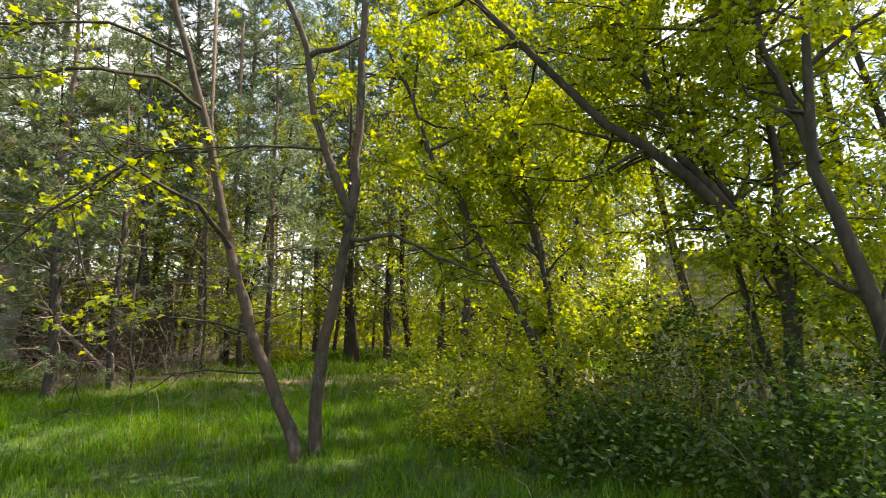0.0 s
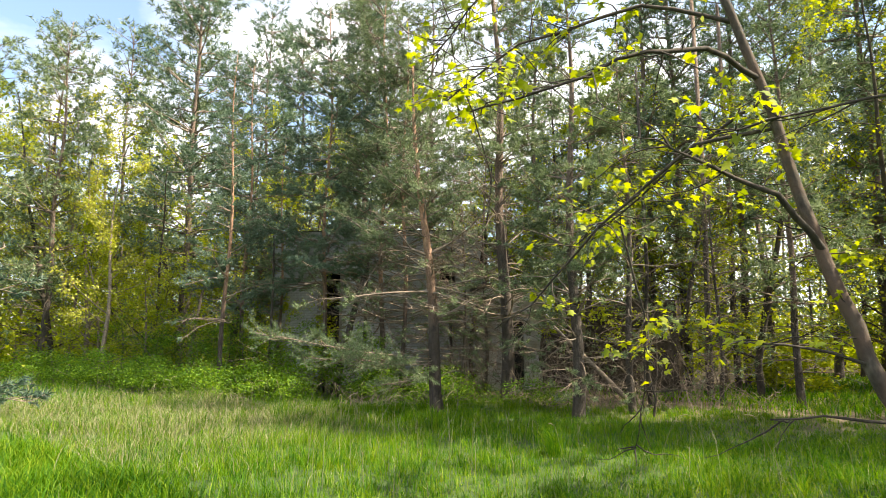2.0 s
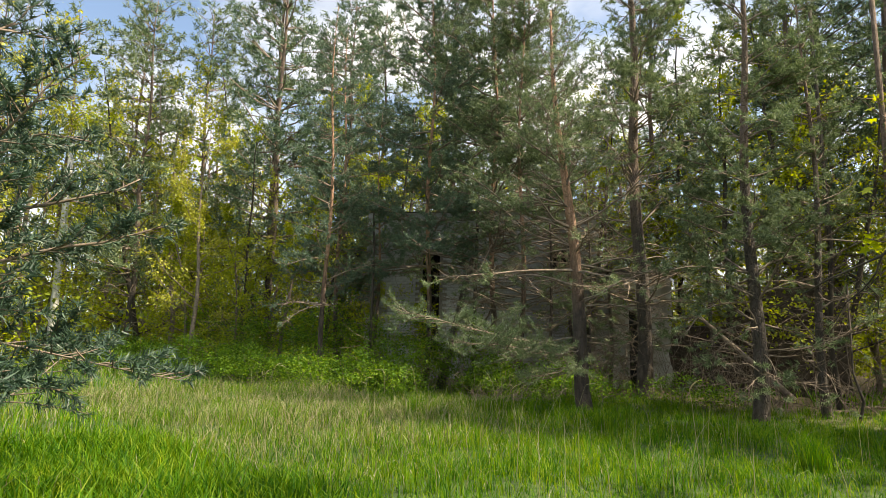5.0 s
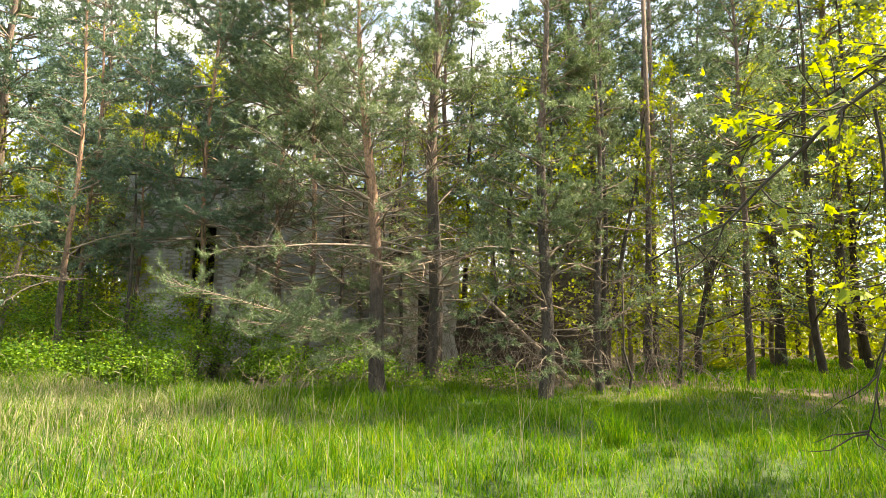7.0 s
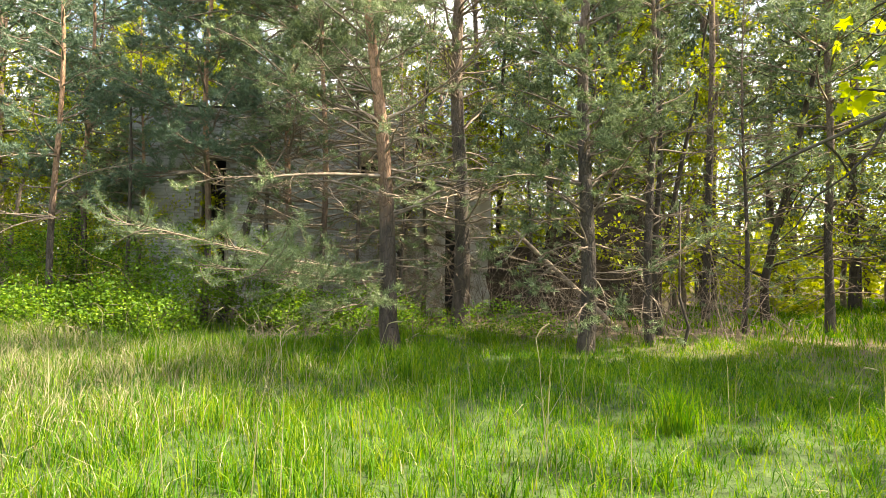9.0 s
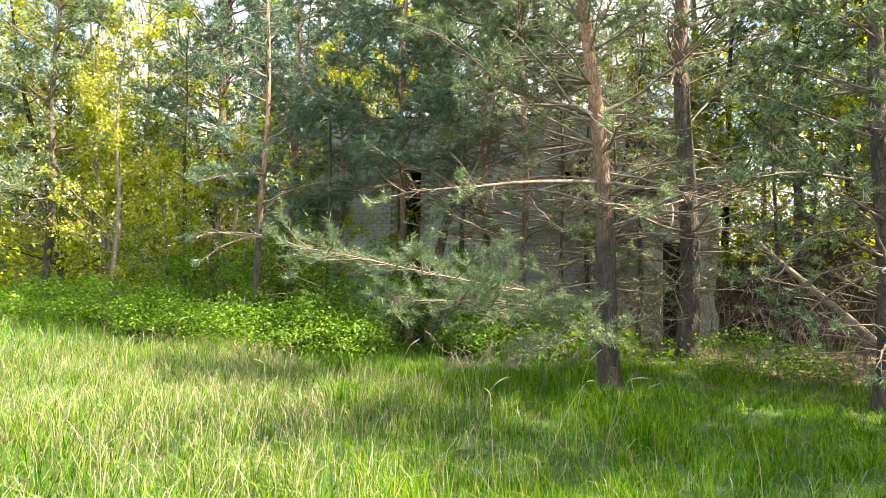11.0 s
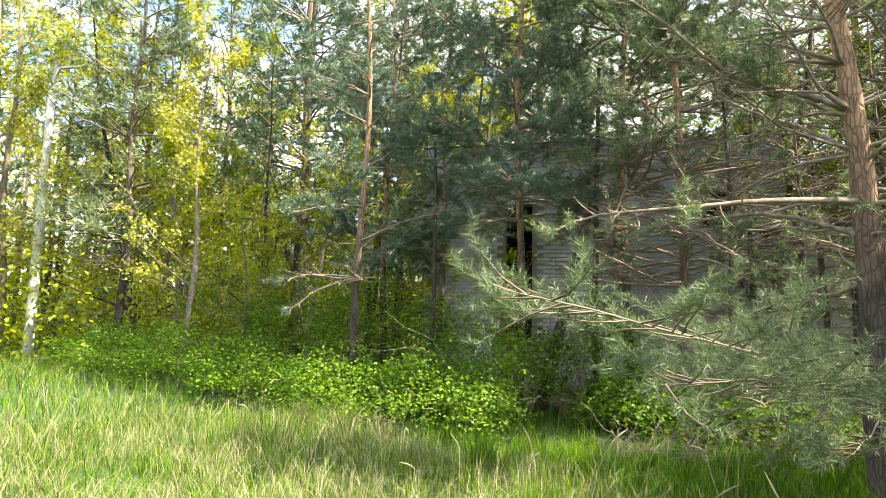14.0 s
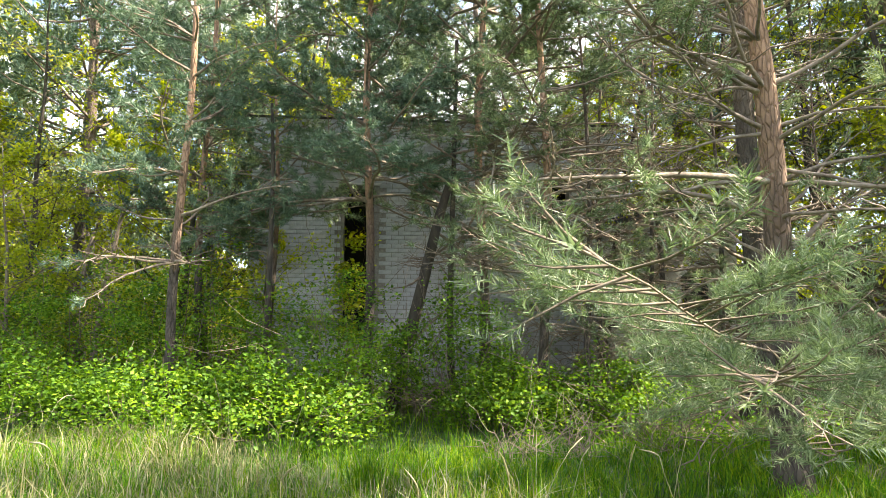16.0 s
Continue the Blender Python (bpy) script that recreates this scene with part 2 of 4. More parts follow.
def mesh(name, verts, tris, soft=True):
    """A mesh out of arrays of corners and triangles."""
    verts, tris = np.asarray(verts, np.float32).reshape(-1, 3), np.asarray(tris, np.int32).reshape(-1, 3)
    me = bpy.data.meshes.new(name)
    me.vertices.add(len(verts))
    me.vertices.foreach_set("co", verts.ravel())
    me.loops.add(tris.size)
    me.loops.foreach_set("vertex_index", tris.ravel())
    me.polygons.add(len(tris))
    me.polygons.foreach_set("loop_start", np.arange(0, tris.size, 3, dtype=np.int32))
    me.polygons.foreach_set("use_smooth", np.full(len(tris), soft))
    me.update(calc_edges=True)
    return me


class Heap:
    """Gathers pieces of geometry for one mesh."""
    def __init__(self):
        self.v, self.f, self.n = [], [], 0

    def add(self, v, f):
        v, f = np.asarray(v, float).reshape(-1, 3), np.asarray(f, int).reshape(-1, 3)
        self.v.append(v), self.f.append(f + self.n)
        self.n += len(v)

    def tube(self, points, radii, sides=6):
        pts, radii = np.asarray(points, float), np.asarray(radii, float)
        way = np.gradient(pts, axis=0)
        way /= np.linalg.norm(way, axis=1)[:, None] + 1e-9
        ref = np.where(np.abs(way[:, 2:3]) > 0.9, [[1.0, 0, 0]], [[0, 0, 1.0]])
        if abs(way[0, 2]) > 0.6:
            ref = np.tile([[1.0, 0.2, 0]], (len(pts), 1))
        u = np.cross(way, ref)
        u /= np.linalg.norm(u, axis=1)[:, None] + 1e-9
        w = np.cross(way, u)
        a = np.linspace(0, 2 * np.pi, sides, endpoint=False)
        ring = pts[:, None] + radii[:, None, None] * (np.cos(a)[None, :, None] * u[:, None] + np.sin(a)[None, :, None] * w[:, None])
        k, s = len(pts), sides
        i, j = np.meshgrid(np.arange(k - 1), np.arange(s), indexing="ij")
        q = [i * s + j, i * s + (j + 1) % s, (i + 1) * s + (j + 1) % s, (i + 1) * s + j]
        f = np.concatenate([np.stack([q[0], q[1], q[2]], -1).reshape(-1, 3), np.stack([q[0], q[2], q[3]], -1).reshape(-1, 3)])
        caps = [[(k - 1) * s, (k - 1) * s + m, (k - 1) * s + m + 1] for m in range(1, s - 1)]
        self.add(ring.reshape(-1, 3), np.concatenate([f, caps]))

    def box(self, lo, hi):
        (x0, y0, z0), (x1, y1, z1) = lo, hi
        v = [(x, y, z) for x in (x0, x1) for y in (y0, y1) for z in (z0, z1)]
        f = [(0, 1, 3), (0, 3, 2), (4, 6, 7), (4, 7, 5), (0, 4, 5), (0, 5, 1), (2, 3, 7), (2, 7, 6), (0, 2, 6), (0, 6, 4), (1, 5, 7), (1, 7, 3)]
        self.add(v, f)

    def done(self, name, soft=True):
        if not self.v:
            return mesh(name, np.zeros((3, 3)), [(0, 1, 2)])
        return mesh(name, np.concatenate(self.v), np.concatenate(self.f), soft)


def part(name, me, mat, parent=None, label=""):
    ob = new(name, me)
    if not me.materials:
        me.materials.append(mat)
    ob.parent = parent
    if name in ("twig_tangle", "branching", "cane_tangle", "crown", "dry_needles", "foliage", "trunk_stand"):
        ob["kind"] = "stuff"
    return tagged(ob, label)


def thing(name, place, label, category, group="", kind=""):
    ob = new(name)
    ob.empty_display_size = 0.2
    ob.matrix_basis = Matrix.Translation(place)
    return tagged(ob, label, category, group, kind)


def rnd(seed):
    return np.random.default_rng(seed)


def unit(v):
    return v / (np.linalg.norm(v, axis=-1, keepdims=True) + 1e-9)


def any_way(rng, n):
    return unit(rng.normal(size=(n, 3)))


def needles(heap, starts, ways, rng, count, length, width, shoot):
    """Brushes of needles round short shoots."""
    p, d = np.repeat(np.asarray(starts, float), count, 0), np.repeat(unit(np.asarray(ways, float)), count, 0)
    n = len(p)
    radial = any_way(rng, n)
    radial = unit(radial - (radial * d).sum(1)[:, None] * d)
    along = rng.random((n, 1))
    base = p + d * along * shoot
    way = unit(d * (0.35 + 0.9 * rng.random((n, 1))) + radial)
    side = unit(np.cross(way, any_way(rng, n))) * width * 0.5
    tip = base + way * length * (0.7 + 0.5 * rng.random((n, 1)))
    v = np.stack([base - side, base + side, tip], 1).reshape(-1, 3)
    heap.add(v, np.arange(n * 3).reshape(-1, 3))


def leaves(heap, places, ways, rng, size, droop=0.3, fold=0.25):
    """Leaves of four corners, folded along the midrib."""
    p, d = np.asarray(places, float), unit(np.asarray(ways, float) - [0, 0, droop])
    n = len(p)
    s = size * (0.6 + 0.7 * rng.random((n, 1)))
    flat = unit(np.cross(d, unit(any_way(rng, n) * 0.8 + [0, 0, 1.0])))
    up = np.cross(flat, d)
    a, b = p, p + d * s
    l = p + d * s * 0.45 + flat * s * 0.34 + up * s * fold * 0.5
    r = p + d * s * 0.45 - flat * s * 0.34 + up * s * fold * 0.5
    i = np.arange(n)[:, None] * 4
    heap.add(np.stack([a, l, b, r], 1).reshape(-1, 3), np.concatenate([i + [0, 1, 2], i + [0, 2, 3]]))


def maple_leaves(heap, places, ways, rng, size):
    """Five-lobed leaves that hang from their stalks."""
    p, d = np.asarray(places, float), unit(np.asarray(ways, float) - [0, 0, 0.55])
    n = len(p)
    s = size * (0.55 + 0.75 * rng.random((n, 1)))
    flat = unit(np.cross(d, unit(any_way(rng, n) * 0.7 + [0, 0, 1.0])))
    up = np.cross(flat, d)
    shape = [(0, 0), (-0.42, 0.1), (-0.26, 0.34), (-0.6, 0.62), (-0.22, 0.62), (0, 1.05), (0.22, 0.62), (0.6, 0.62), (0.26, 0.34), (0.42, 0.1)]
    v = np.stack([p + flat * s * a + d * s * b - up * s * 0.35 * (abs(a) + 0.3 * b * b) for a, b in shape], 1)
    i = np.arange(n)[:, None] * 10
    f = [(0, 1, 2), (0, 2, 8), (0, 8, 9), (2, 3, 4), (2, 4, 8), (4, 6, 8), (4, 5, 6), (6, 7, 8)]
    heap.add(v.reshape(-1, 3), np.concatenate([i + list(t) for t in f]))


def bend(start, way, length, steps, rng, wobble=0.12, rise=0.0):
    """A crooked line that grows from start."""
    pts, p, d = [np.array(start, float)], np.array(start, float), unit(np.array(way, float))
    for k in range(steps):
        d = unit(d + rng.normal(size=3) * wobble + [0, 0, rise / steps])
        p = p + d * length / steps
        pts.append(p)
    return np.array(pts)


def taper(n, r0, r1):
    return np.linspace(r0, r1, n)


def pick(line, f):
    k = min(int(f * (len(line) - 1)), len(line) - 2)
    g = f * (len(line) - 1) - k
    return line[k] * (1 - g) + line[k + 1] * g, unit(line[k + 1] - line[k])


# ---- kinds of plants ----
def pine(place, seed, height, radius, whorls, reach, label, fine=True, lean=(0, 0), extra=(), bare=0.35, low=0.6, brush=(24, 0.09, 0.013), mat=None, bark=None, group="", far=False, sides=10, spread=5, thin=1.0, name="pine_tree"):
    """A Scots pine: trunk, limbs in whorls, dry twigs low down, needles in brushes. extra: limbs of their own as (z, azimuth, length, rise, leafiness)."""
    rng = rnd(seed)
    mat, bark = mat or M_NEEDLE, bark or M_BARK_PINE
    tree = thing(name, place, label, "tree", group)
    z = np.linspace(-0.15, height, 14)
    line = np.stack([lean[0] * z / height + 0.06 * np.sin(z * 0.9 + seed) * (z > 0.5), lean[1] * z / height + 0.06 * np.cos(z * 0.8 + seed) * (z > 0.5), z], 1)
    rad = radius * (1 - 0.9 * np.clip(z / height, 0, 1) ** 1.1)
    rad[0] *= 1.25
    trunk = Heap()
    trunk.tube(line, rad, sides)
    part("trunk", trunk.done("trunk"), bark, tree)
    limbs, twig, green, dry = [], Heap(), Heap(), Heap()
    plan = list(extra)
    for w in whorls:
        f = (w - whorls[0]) / max(0.1, height - whorls[0])
        for k in range(max(3, int(spread + rng.integers(-1, 2)))):
            az = rng.random() * 360
            ln = reach * ((1.0 - 0.62 * f ** 2.2) if far or height > 11.5 else (1.05 - 0.85 * f)) * (0.65 + 0.5 * rng.random()) * (0.6 if w < (4.0 if far else 2.0) and bare > 0 else 1)
            leafy_part = 1.0 if w > low + (height - low) * bare else (0.25 if rng.random() < 0.6 else 0.0)
            plan.append((w + rng.normal() * 0.05, az, ln, 0.06 + 0.6 * f + rng.normal() * (0.12 if leafy_part >= 1 else 0.24), leafy_part))
    starts, ways, dstarts, dways, lstarts, lways = [], [], [], [], [], []
    for w, az, ln, rise, full in plan:
        c = pick(line, (w + 0.15) / (height + 0.15))[0]
        d = [math.cos(radians(az)), math.sin(radians(az)), rise]
        lb = bend(c, d, ln, 7, rng, 0.03 if ln > 3.2 else 0.13, 0.08 if full >= 1 else -0.15)
        r0 = 0.013 if (ln > 3.2 or w < 1.4) and not far else max(0.006, min(0.4 * radius, 0.009 * ln + 0.007)) * (1.3 if far else 1)
        limb = Heap()
        limb.tube(lb, taper(8, r0, r0 * 0.25), 6 if fine else 3)
        limbs.append(limb)
        step = (0.1 if fine else 0.3) / thin
        f = 0.3 if full >= 1 else 0.4
        while f < 1.0:
            p, dd = pick(lb, min(f, 0.999))
            tl = min(0.75, ln * 0.33 * (1.15 - f)) * (0.6 + 0.8 * rng.random()) + 0.08
            sidew = unit(np.cross(dd, [0, 0, 1.0])) * (1 if rng.random() < 0.5 else -1)
            tw = bend(p, dd * 0.6 + sidew * 0.9 + [0, 0, rng.normal() * 0.25], tl, 3, rng, 0.15, 0.2)
            if fine or rng.random() < (0.12 if full >= 1 else 0.7):
                twig.tube(tw, taper(4, 0.008 if fine else 0.012, 0.003 if fine else 0.004), 3)
            lively = rng.random() < (full if full >= 1 else full * 0.9)
            m = max(2, int(tl / (0.08 if fine else 0.2)))
            for q in range(m):
                pp, qq = pick(tw, min(0.999, 0.25 + 0.75 * (q + rng.random()) / m))
                wv = qq + any_way(rng, 1)[0] * 0.7 + [0, 0, 0.25]
                if lively and fine and w < 1.4 and ln > 2.5:
                    lstarts.append(pp), lways.append(wv + [0, 0, 0.3])
                elif lively:
                    starts.append(pp), ways.append(wv)
                elif fine and full > 0 and rng.random() < 0.5:
                    dstarts.append(pp), dways.append(wv)
            f += step / max(ln, 0.4) * (0.7 + 0.6 * rng.random())
        if full:
            starts.append(lb[-1]), ways.append(lb[-1] - lb[-2])
    if fine:
        for limb in limbs:
            part("limb", limb.done("limb"), M_LIMB, tree)
        if twig.n:
            part("twig_tangle", twig.done("twig_tangle"), M_TWIG, tree)
    else:
        for limb in limbs:
            for v, fc in zip(limb.v, limb.f):
                twig.add(v, fc)
        part("branching", twig.done("branching"), M_TWIG, tree)
    if starts:
        if fine:
            needles(green, starts, ways, rng, *brush, 0.12)
        else:
            needles(green, starts, ways, rng, 13, 0.24, 0.044, 0.34)
        part("crown", green.done("crown"), mat, tree, "grey-green needles")
    if lstarts:
        bough = Heap()
        needles(bough, lstarts, lways, rng, 44, 0.08, 0.0042, 0.12)
        part("crown", bough.done("crown"), M_NEEDLE_BOUGH, tree, "pale grey-green needles of low boughs")
    if dstarts:
        needles(dry, dstarts, dways, rng, 7, 0.05, 0.004, 0.08)
        part("dry_needles", dry.done("dry_needles"), M_NEEDLE_DEAD, tree, "brown dry needles")
    return tree


def broadleaf(place, seed, height, radius, label, mat, bark, leaf=0.09, density=1.0, crown_from=0.3, reach=0.35, stems=1, lean=(0, 0), name="deciduous_tree", group="", maple=False, limbs_n=11):
    """A young deciduous tree with crooked limbs, twigs and single leaves."""
    rng = rnd(seed)
    tree = thing(name, place, label, "tree", group)
    wood, crown, trunk = Heap(), Heap(), Heap()
    pl, pw = [], []
    for s in range(stems):
        d = [lean[0] + (rng.normal() * 0.25 if stems > 1 else rng.normal() * 0.04), lean[1] + (rng.normal() * 0.25 if stems > 1 else rng.normal() * 0.04), 1]
        line = bend((0.1 * s, 0.05 * s, -0.1), d, height * (0.75 + 0.3 * rng.random() if s else 1), 10, rng, 0.07, 0.3)
        trunk.tube(line, radius * (1 - 0.88 * np.linspace(0, 1, 11)) * (1 if s == 0 else 0.75), 8)
        for k in range(limbs_n):
            f = crown_from + (0.97 - crown_from) * (k + rng.random()) / limbs_n
            p, dd = pick(line, f)
            az = rng.random() * 2 * math.pi
            ln = height * reach * (1.1 - 0.75 * f) * (0.6 + 0.7 * rng.random())
            lb = bend(p, [math.cos(az), math.sin(az), 0.35 + 0.5 * rng.random()], ln, 6, rng, 0.16, 0.1)
            wood.tube(lb, taper(7, radius * 0.33 * (1.1 - f), 0.005), 4)
            for q in range(int(5 * density) + 2):
                pp, qq = pick(lb, 0.2 + 0.79 * rng.random())
                tw = bend(pp, qq * 0.5 + any_way(rng, 1)[0], ln * 0.35 * (0.5 + rng.random()), 3, rng, 0.2, 0.05)
                wood.tube(tw[::3], taper(2, 0.008, 0.004), 3)
                for _ in range(int(22 * density)):
                    a, b = pick(tw, rng.random() * 0.999)
                    pl.append(a + rng.normal(size=3) * leaf * 0.8), pw.append(b * 0.5 + rng.normal(size=3) * 0.8)
    part("trunk", trunk.done("trunk"), bark, tree)
    part("branching", wood.done("branching"), bark, tree)
    (maple_leaves if maple else leaves)(crown, pl, pw, rng, leaf)
    part("crown", crown.done("crown"), mat, tree, "fresh spring leaves")
    return tree


def shrub(place, seed, size, label, mat, count, leaf=0.07, name="bramble_bush", canes=24, group="", floor=0.08):
    """A mound of arching canes clothed in leaves; size: half widths and height."""
    rng = rnd(seed)
    bush = thing(name, place, label, "bush", group)
    rx, ry, h = size
    cane, green = Heap(), Heap()
    for k in range(canes):
        a, r = rng.random() * 6.283, math.sqrt(rng.random())
        b = np.array([rx * 0.6 * r * math.cos(a), ry * 0.6 * r * math.sin(a), -0.05])
        out = [math.cos(a) * rx * 0.6 * r, math.sin(a) * ry * 0.6 * r, h]
        cl = bend(b, out, h * (0.9 + 0.5 * rng.random()), 6, rng, 0.18, -0.5)
        cane.tube(cl, taper(7, 0.008, 0.003), 4)
    part("cane_tangle", cane.done("cane_tangle"), M_TWIG, bush)
    # clumps of leaves on an uneven shell
    clumps = max(12, count // 45)
    a, r = rng.random(clumps) * 6.283, np.sqrt(rng.random(clumps))
    cx, cy = rx * r * np.cos(a), ry * r * np.sin(a)
    top = h * np.sqrt(np.clip(1 - 0.85 * r ** 2, 0.05, 1)) * (0.5 + 0.75 * rng.random(clumps))
    cz = top * np.where(rng.random(clumps) < 0.6, 0.8 + 0.25 * rng.random(clumps), 0.15 + 0.8 * rng.random(clumps))
    centre = np.stack([cx, cy, np.maximum(cz, floor)], 1)
    p = np.repeat(centre, 45, 0) + rng.normal(size=(clumps * 45, 3)) * [0.15, 0.15, 0.075]
    p[:, 2] = np.maximum(p[:, 2], floor * 0.5)
    w = rng.normal(size=p.shape) * [1, 1, 0.5] + [0, 0, 0.25]
    leaves(green, p, w, rng, leaf, 0.15)
    part("foliage", green.done("foliage"), mat, bush)
    return bush


def blades(name, xy, rng, height, width, mat, label, sway=0.6):
    """Grass: one mesh of bent blades."""
    n = len(xy)
    base = np.column_stack([xy, lift(xy[:, 0], xy[:, 1]) - 0.02])
    a = rng.random(n) * 6.283
    side = np.column_stack([np.cos(a), np.sin(a), np.zeros(n)])
    lean_way = np.column_stack([np.cos(a + 1.4 + rng.normal(size=n)), np.sin(a + 1.4 + rng.normal(size=n)), np.zeros(n)])
    h = (np.asarray(height) * (0.55 + 0.7 * rng.random(n)))[:, None]
    k = (sway * (0.3 + 1.2 * rng.random(n)))[:, None]
    w = (np.asarray(width) * (0.7 + 0.6 * rng.random(n)))[:, None]
    mid = base + lean_way * h * k * 0.3 + [0, 0, 1] * h * 0.55
    tip = base + lean_way * h * k + [0, 0, 1] * h * (1 - 0.25 * k)
    v = np.stack([base - side * w / 2, base + side * w / 2, mid + side * w * 0.4, mid - side * w * 0.4, tip], 1)
    i = np.arange(n)[:, None] * 5
    f = np.concatenate([i + [0, 1, 2], i + [0, 2, 3], i + [3, 2, 4]])
    me = mesh(name, v.reshape(-1, 3), f)
    me.materials.append(mat)
    return tagged(new(name, me), label, "grass", kind="stuff")


# ---- ground sheet ----
def ground_sheet():
    c = np.concatenate([[-3000, -900, -300, -120], np.arange(-60, 41, 0.8), [70, 120, 300, 900, 3000]])
    gx, gy = np.meshgrid(c, c, indexing="ij")
    n = len(c)
    v = np.stack([gx, gy, lift(gx, gy)], -1).reshape(-1, 3)
    i, j = np.meshgrid(np.arange(n - 1), np.arange(n - 1), indexing="ij")
    q = i * n + j
    f = np.concatenate([np.stack([q, q + n, q + n + 1], -1).reshape(-1, 3), np.stack([q, q + n + 1, q + 1], -1).reshape(-1, 3)])
    me = mesh("ground", v, f)
    me.materials.append(M_GROUND)
    tagged(new("ground", me), "meadow soil with moss, grass roots and pine litter", "ground", kind="structure")


ground_sheet()


# ---- buildings ----
def brick_house():
    """The derelict white brick house: walls with a door opening, a pitched roof, bricks in courses on the front."""
    o, d = Vector((-19.2, 14.85, 0)), Vector((0.78, 0.626, 0)).normalized()
    turn = math.atan2(d.y, d.x)
    house = thing("house", (o.x, o.y, float(lift(o.x, o.y))), "abandoned two-storey white brick house behind pines", "house")
    house.matrix_basis = Matrix.Translation((o.x, o.y, float(lift(o.x, o.y)))) @ Matrix.Rotation(turn, 4, "Z")
    u0, u1, h, deep = -2.5, 5.2, 5.5, 6.0
    gap = (-0.62, 0.0, 0.9, 4.1)
    win = (3.6, 4.15, 3.5, 4.3)
    cuts = [u0, gap[0], gap[1], win[0], win[1], u1]
    for lo, hi in (((cuts[0], 0.06, -0.3), (cuts[1], 0.4, h)), ((cuts[1], 0.06, gap[3]), (cuts[2], 0.4, h)), ((cuts[1], 0.06, -0.3), (cuts[2], 0.4, gap[2])),
                   ((cuts[2], 0.06, -0.3), (cuts[3], 0.4, h)), ((cuts[3], 0.06, -0.3), (cuts[4], 0.4, win[2])), ((cuts[3], 0.06, win[3]), (cuts[4], 0.4, h)),
                   ((cuts[4], 0.06, -0.3), (cuts[5], 0.4, h)), ((u0, 0.4, -0.3), (u0 + 0.34, deep, h)), ((u1 - 0.34, 0.4, -0.3), (u1, deep, h)),
                   ((u0 + 0.34, deep - 0.34, -0.3), (u1 - 0.34, deep, h))):
        wall = Heap()
        wall.box(lo, hi)
        part("wall", wall.done("wall", False), M_MORTAR, house)
    # added sheet, painted near-black in place of the room's shade
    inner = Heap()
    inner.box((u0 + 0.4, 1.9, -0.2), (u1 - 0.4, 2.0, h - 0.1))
    part("inner_wall", inner.done("inner_wall", False), M_DARK, house, "near-black sheet painted as the room's shade behind the opening")
    roof = Heap()
    v = [(u0 - 0.1, -0.1, h), (u1 + 0.1, -0.1, h), (u1 + 0.1, deep + 0.1, h), (u0 - 0.1, deep + 0.1, h), (u0 - 0.1, deep / 2, h + 0.5), (u1 + 0.1, deep / 2, h + 0.5)]
    roof.add(v, [(0, 1, 5), (0, 5, 4), (2, 3, 4), (2, 4, 5), (0, 4, 3), (1, 2, 5), (0, 3, 2), (0, 2, 1)])
    part("roof", roof.done("roof", False), M_ROOF, house, "grey sheet roof")
    lintel = Heap()
    lintel.box((gap[0] - 0.15, 0.005, gap[3]), (gap[1] + 0.15, 0.09, gap[3] + 0.16))
    part("lintel", lintel.done("lintel", False), M_CONCRETE, house)
    sill = Heap()
    sill.box((win[0] - 0.08, -0.04, win[2] - 0.06), (win[1] + 0.08, 0.14, win[2]))
    part("sill", sill.done("sill", False), M_CONCRETE, house)
    return house, (u0, u1, h, gap, win)


HOUSE, HOUSE_PLAN = brick_house()


def plaster_annex():
    """A white plastered outbuilding that the sun reaches, with a dark door."""
    o = at(-13.5, 17.6)
    b = thing("outbuilding", o, "small white plastered outbuilding with a dark doorway", "building")
    b.matrix_basis = Matrix.Translation(o) @ Matrix.Rotation(radians(52), 4, "Z")
    for lo, hi in (((-0.95, 0, -0.2), (-0.35, 0.25, 3.3)), ((0.35, 0, -0.2), (0.95, 0.25, 3.3)), ((-0.35, 0, 2.2), (0.35, 0.25, 3.3)),
                   ((-0.95, 0.25, -0.2), (-0.7, 3, 3.3)), ((0.7, 0.25, -0.2), (0.95, 3, 3.3)), ((-0.7, 2.75, -0.2), (0.7, 3, 3.3))):
        wall = Heap()
        wall.box(lo, hi)
        part("wall", wall.done("wall", False), M_PLASTER, b)
    roof = Heap()
    roof.box((-1.1, -0.15, 3.3), (1.1, 3.15, 3.42))
    part("roof", roof.done("roof", False), M_ROOF, b)
    door = Heap()
    door.box((-0.35, 0.12, -0.1), (0.35, 0.18, 2.2))
    part("door", door.done("door", False), M_DARK, b, "dark wooden door")


plaster_annex()


